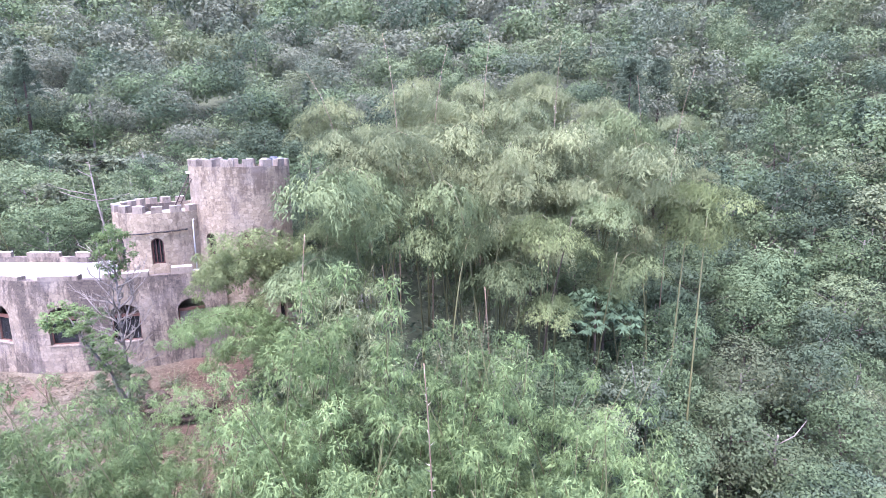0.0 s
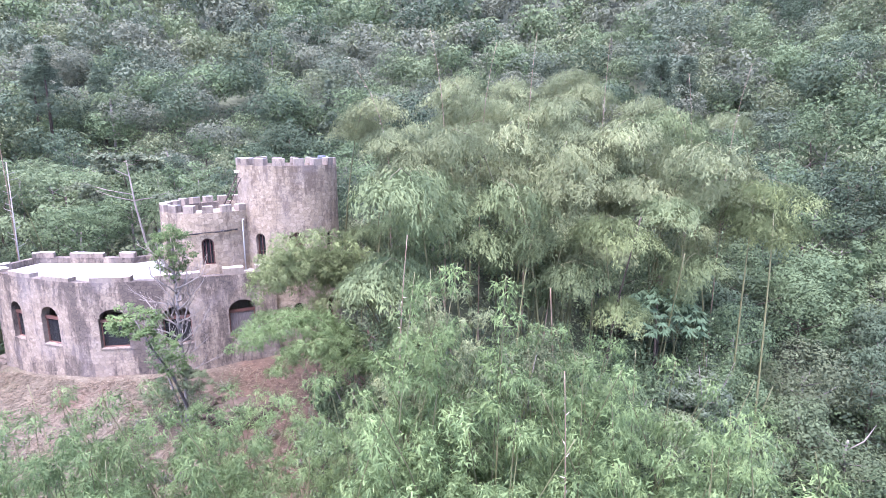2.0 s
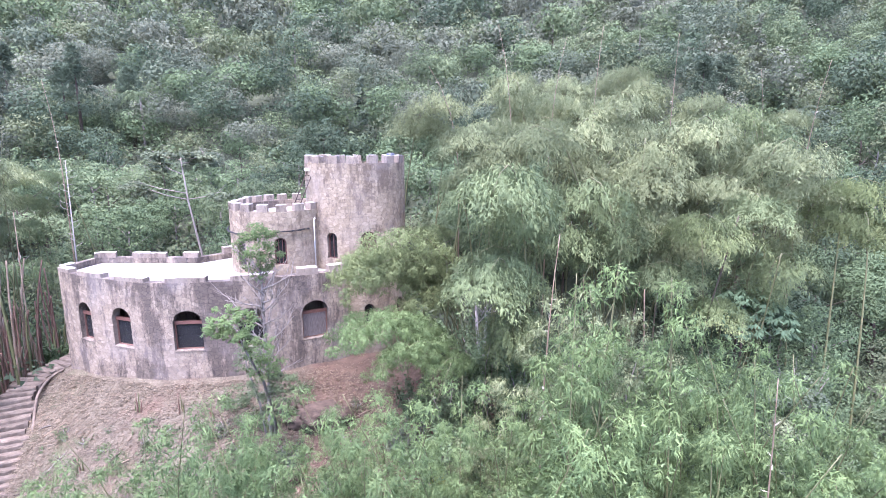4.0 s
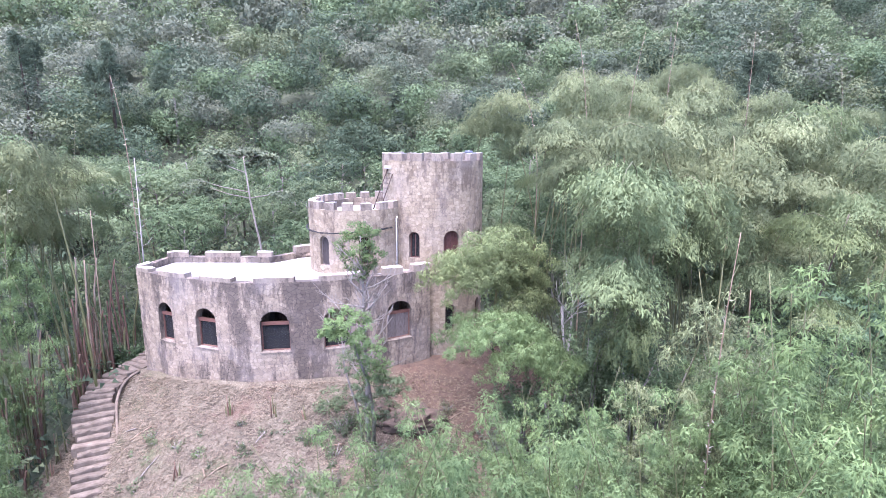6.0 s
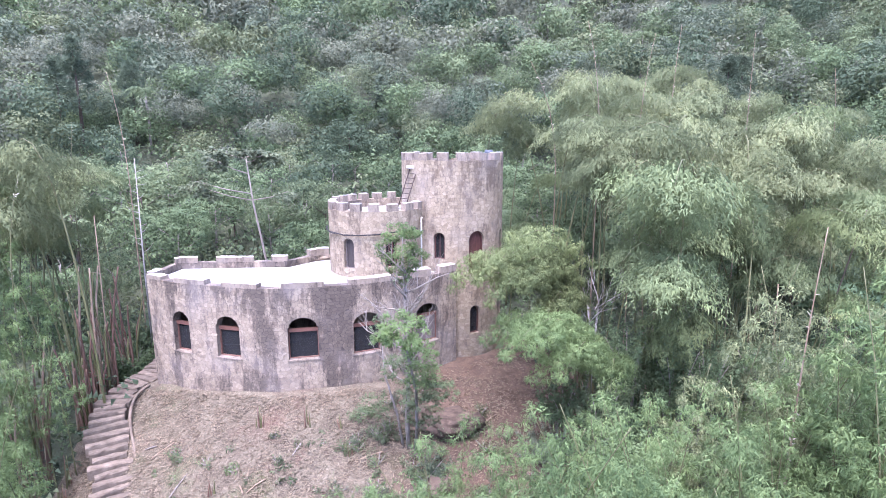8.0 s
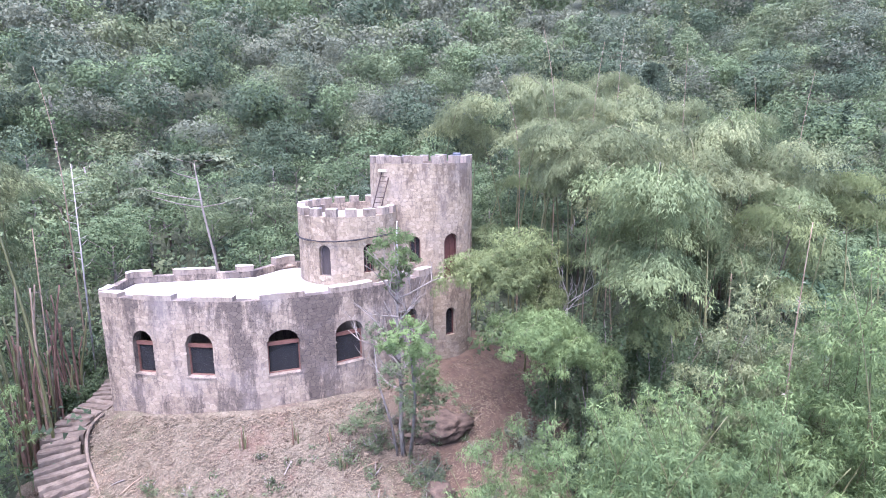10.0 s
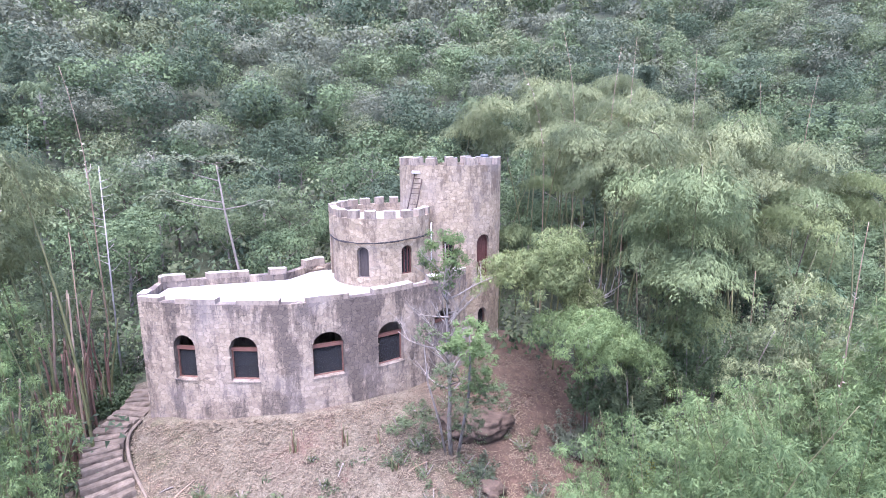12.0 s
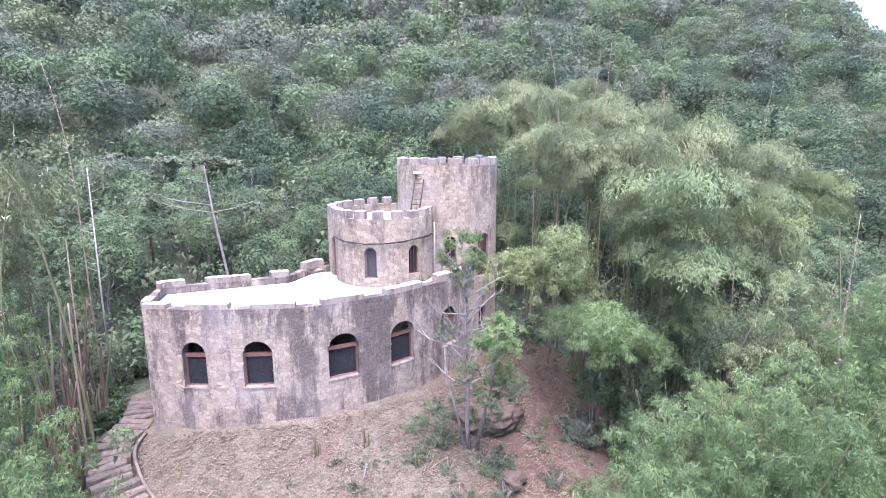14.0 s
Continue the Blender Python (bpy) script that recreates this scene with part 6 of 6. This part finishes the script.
def dead_pole(x, y, top, seed, r=0.09, twigs=14, wood=PALE_BARK, label="bare white dead trunk with short twigs"):
    rng = random.Random(seed)
    z = ground_at(x, y) - 0.2
    h = top - z
    t = empty("dead_tree", x, y, z)
    tagged(t, label, "dead tree")
    bm = bmesh.new()
    tube(bm, [(0, 0, 0), (0.05, 0, h * 0.5), (0.12, 0.05, h)], [r, r * 0.8, r * 0.45], 7)
    part("trunk", bm, wood, t)
    bm = bmesh.new()
    for k in range(twigs):
        f = 0.55 + 0.45 * k / twigs
        a = rng.uniform(0, 6.283)
        bare_limbs(bm, (0.1 * f, 0, h * f), (math.cos(a), math.sin(a), 0.35), rng.uniform(0.3, 0.8), 0.016, rng, 0)
    part("branching", bm, wood, t)


dead_pole(-27.1, 29.9, 9.6, 1, 0.045)
dead_pole(-27.3, 26.2, 7.2, 2, 0.036, 3, TAN_CULM, "bare tan dead stem beside the stairs")
forked = empty("dead_tree", -4.75, 25.4, ground_at(-4.75, 25.4) - 0.2)
tagged(forked, "bleached dead tree with forked bare branches in the grove", "dead tree")
frng = random.Random(44)
fh = 5.9 - forked.location.z
bm = bmesh.new()
tube(bm, [(0, 0, 0), (0.05, 0, fh * 0.35), (-0.1, 0, fh * 0.62)], [0.10, 0.08, 0.065], 7)
tube(bm, [(0.25, 0, 0), (0.3, 0.1, fh * 0.3), (0.45, 0.1, fh * 0.6)], [0.07, 0.06, 0.05], 7)
part("trunk", bm, PALE_BARK, forked)
bm = bmesh.new()
for k in range(7):
    a = k * 2.4
    bare_limbs(bm, (-0.1 + 0.09 * k, 0, fh * (0.50 + 0.02 * k)), (math.cos(a) * 0.8, math.sin(a) * 0.5 - 0.2, 0.9), frng.uniform(1.2, 2.6), 0.035, frng, 2)
part("branching", bm, PALE_BARK, forked)


def palm(x, y, top, size, seed):
    rng = np.random.default_rng(seed)
    z = ground_at(x, y) - 0.2
    h = top - z
    t = empty("palm", x, y, z)
    tagged(t, "feathery palm rising from the forest canopy", "palm")
    bm = bmesh.new()
    tube(bm, [(0, 0, 0), (0.1, 0, h * 0.5), (0, 0, h)], [0.16, 0.13, 0.11], 7)
    part("trunk", bm, BARK, t)
    for k in range(15):
        a, up = k * 2.4, rng.uniform(-0.1, 0.9)
        s = np.linspace(0, 1, 30)
        out = np.array((math.cos(a), math.sin(a)))
        px = size * (s * 0.9)
        pz = size * (up * s - 1.05 * s * s)
        mid = np.stack([out[0] * px, out[1] * px, h + pz], 1)
        side = np.array((-out[1], out[0], 0.0))
        pos = np.concatenate([mid, mid])
        way = np.concatenate([side + np.array((out[0] * 0.5, out[1] * 0.5, -0.5))] * 1).reshape(1, 3)
        way = np.concatenate([np.repeat(way, 30, 0), np.repeat(np.array([[-side[0] + out[0] * 0.5, -side[1] + out[1] * 0.5, -0.5]]), 30, 0)])
        L = size * 0.34 * np.concatenate([np.sin(s * 2.6 + 0.35)] * 2)
        v, f = blades(rng, pos, way, L, np.full(60, 0.075 * size / 2), 0.3)
        mesh_part("frond", arrays_mesh("frond", v, f, [FOREST[5]]), t)


for k, (x, y, top, size) in enumerate([(-40.5, 62.0, 16.2, 2.3), (21.0, 78.5, 26.0, 2.4), (-30.0, 88.0, 28.0, 2.2), (13.0, 100.0, 33.0, 2.2)]):
    palm(x, y, top, size, 40 + k)


def pine(x, y, top, seed):
    """A tall pine: whorls of rising boughs with brushes of needles."""
    rng = np.random.default_rng(seed)
    z = ground_at(x, y) - 0.2
    h = top - z
    t = empty("pine_tree", x, y, z)
    tagged(t, "tall bluish green pine standing above the forest canopy", "pine", "pines on the hillside")
    bm = bmesh.new()
    tube(bm, [(0, 0, 0), (0.08, 0, h * 0.5), (0, 0, h)], [0.20, 0.14, 0.03], 7)
    part("trunk", bm, DARK_BARK, t)
    n = 96
    f = np.sqrt(rng.uniform(0.16, 1, n))
    a, L = rng.uniform(0, 6.283, n), 0.35 + 3.4 * (1 - f) ** 0.8 * rng.uniform(0.6, 1.1, n)
    pk = np.repeat(np.arange(n), 5)
    s = rng.uniform(0.35, 1.0, len(pk))
    at = np.stack([np.cos(a[pk]) * L[pk] * s, np.sin(a[pk]) * L[pk] * s, h * f[pk] + L[pk] * (0.15 * s + 0.2 * s * s)], 1) + rng.normal(size=(len(pk), 3)) * 0.14
    q = np.repeat(np.arange(len(pk)), 9)
    way = unit(rng.normal(size=(len(q), 3)) + (0, 0, 0.6))
    v, fa = blades(rng, at[q], way, rng.uniform(0.32, 0.55, len(q)), np.full(len(q), 0.085), 0.05)
    mesh_part("crown", arrays_mesh("crown", v, fa, [NEEDLES]), t)


for k, (x, y, top) in enumerate([(-55.5, 60.0, 21.8), (-50.5, 64.0, 19.5), (-46.5, 60.5, 20.8), (-43.0, 64.5, 19.0), (18.0, 52.5, 18.4), (23.0, 58.0, 19.5), (-58.5, 66.0, 22.0)]):
    pine(x, y, top, 90 + k)

# broad-leaved umbrella tree with grey-green hands of leaves, and the dry frond bundle above it
hand = empty("broad_leaved_tree", 7.3, 24.0, ground_at(7.3, 24.0) - 0.2)
tagged(hand, "broad-leaved tree with large bluish green hand-shaped leaves", "tree")
hz = 4.0 - hand.location.z
hr = np.random.default_rng(15)
bm = bmesh.new()
tube(bm, [(0, 0, 0), (0.1, 0, hz * 0.5), (0, 0.1, hz - 0.5)], [0.09, 0.07, 0.04], 7)
part("trunk", bm, DARK_BARK, hand)
for k in range(170):
    a, q = hr.uniform(0, 6.283), 1.9 * math.sqrt(hr.random())
    c = np.array((q * math.cos(a) * 1.1, q * math.sin(a), hz - 0.34 * q * q + hr.uniform(-0.7, 0.1)))
    fan = np.linspace(0, 6.283, 11)[:10] + hr.uniform(0, 1)
    way = np.stack([np.cos(fan), np.sin(fan), np.full(10, -0.3)], 1)
    out = np.array((math.cos(a) * q * 0.45, math.sin(a) * q * 0.45, 1.0))
    v, f = blades(hr, np.repeat(c[None], 10, 0), way, hr.uniform(0.28, 0.40, 10), np.full(10, 0.125), 0.25)
    n = unit(np.repeat(out[None], len(v), 0) + hr.normal(size=3) * 0.25)
    mesh_part("leaf", leafy_mesh("leaf", (v, f, n), [LEAF_TEAL]), hand)
fr = np.random.default_rng(16)
v, f = blades(fr, np.repeat(np.array([[0, 0, 1.2]]), 60, 0) + fr.normal(size=(60, 3)) * 0.06, fr.normal(size=(60, 3)) * (0.5, 0.5, 0.2) + (0.0, 0, -0.9), fr.uniform(0.6, 1.3, 60), np.full(60, 0.05), 0.1)
ob = new("dry_frond", arrays_mesh("dry_frond", v, f, [DEAD_FROND]))
ob.matrix_basis = pose(8.6, 28.0, 2.6, 0, 28, 0)
tagged(ob, "bundle of dry reddish brown fronds hanging in the thicket", "dry fronds")

# ---- the stones of the main wall, one by one along its middle stretch ----
mid = front.near(-19.6, 23.4)
CELLS.sort(key=lambda c: abs(c[0] - mid))
srng = random.Random(2)
for c in CELLS[:300]:
    verts, faces = [], []
    stone_geometry(front, c, srng, verts, faces)
    hang(new("stone", pydata_mesh("stone", verts, faces, STONE_PIECE)), main_wall)
joined_stones(front, CELLS[300:], 1, main_wall, STONE_WALL)
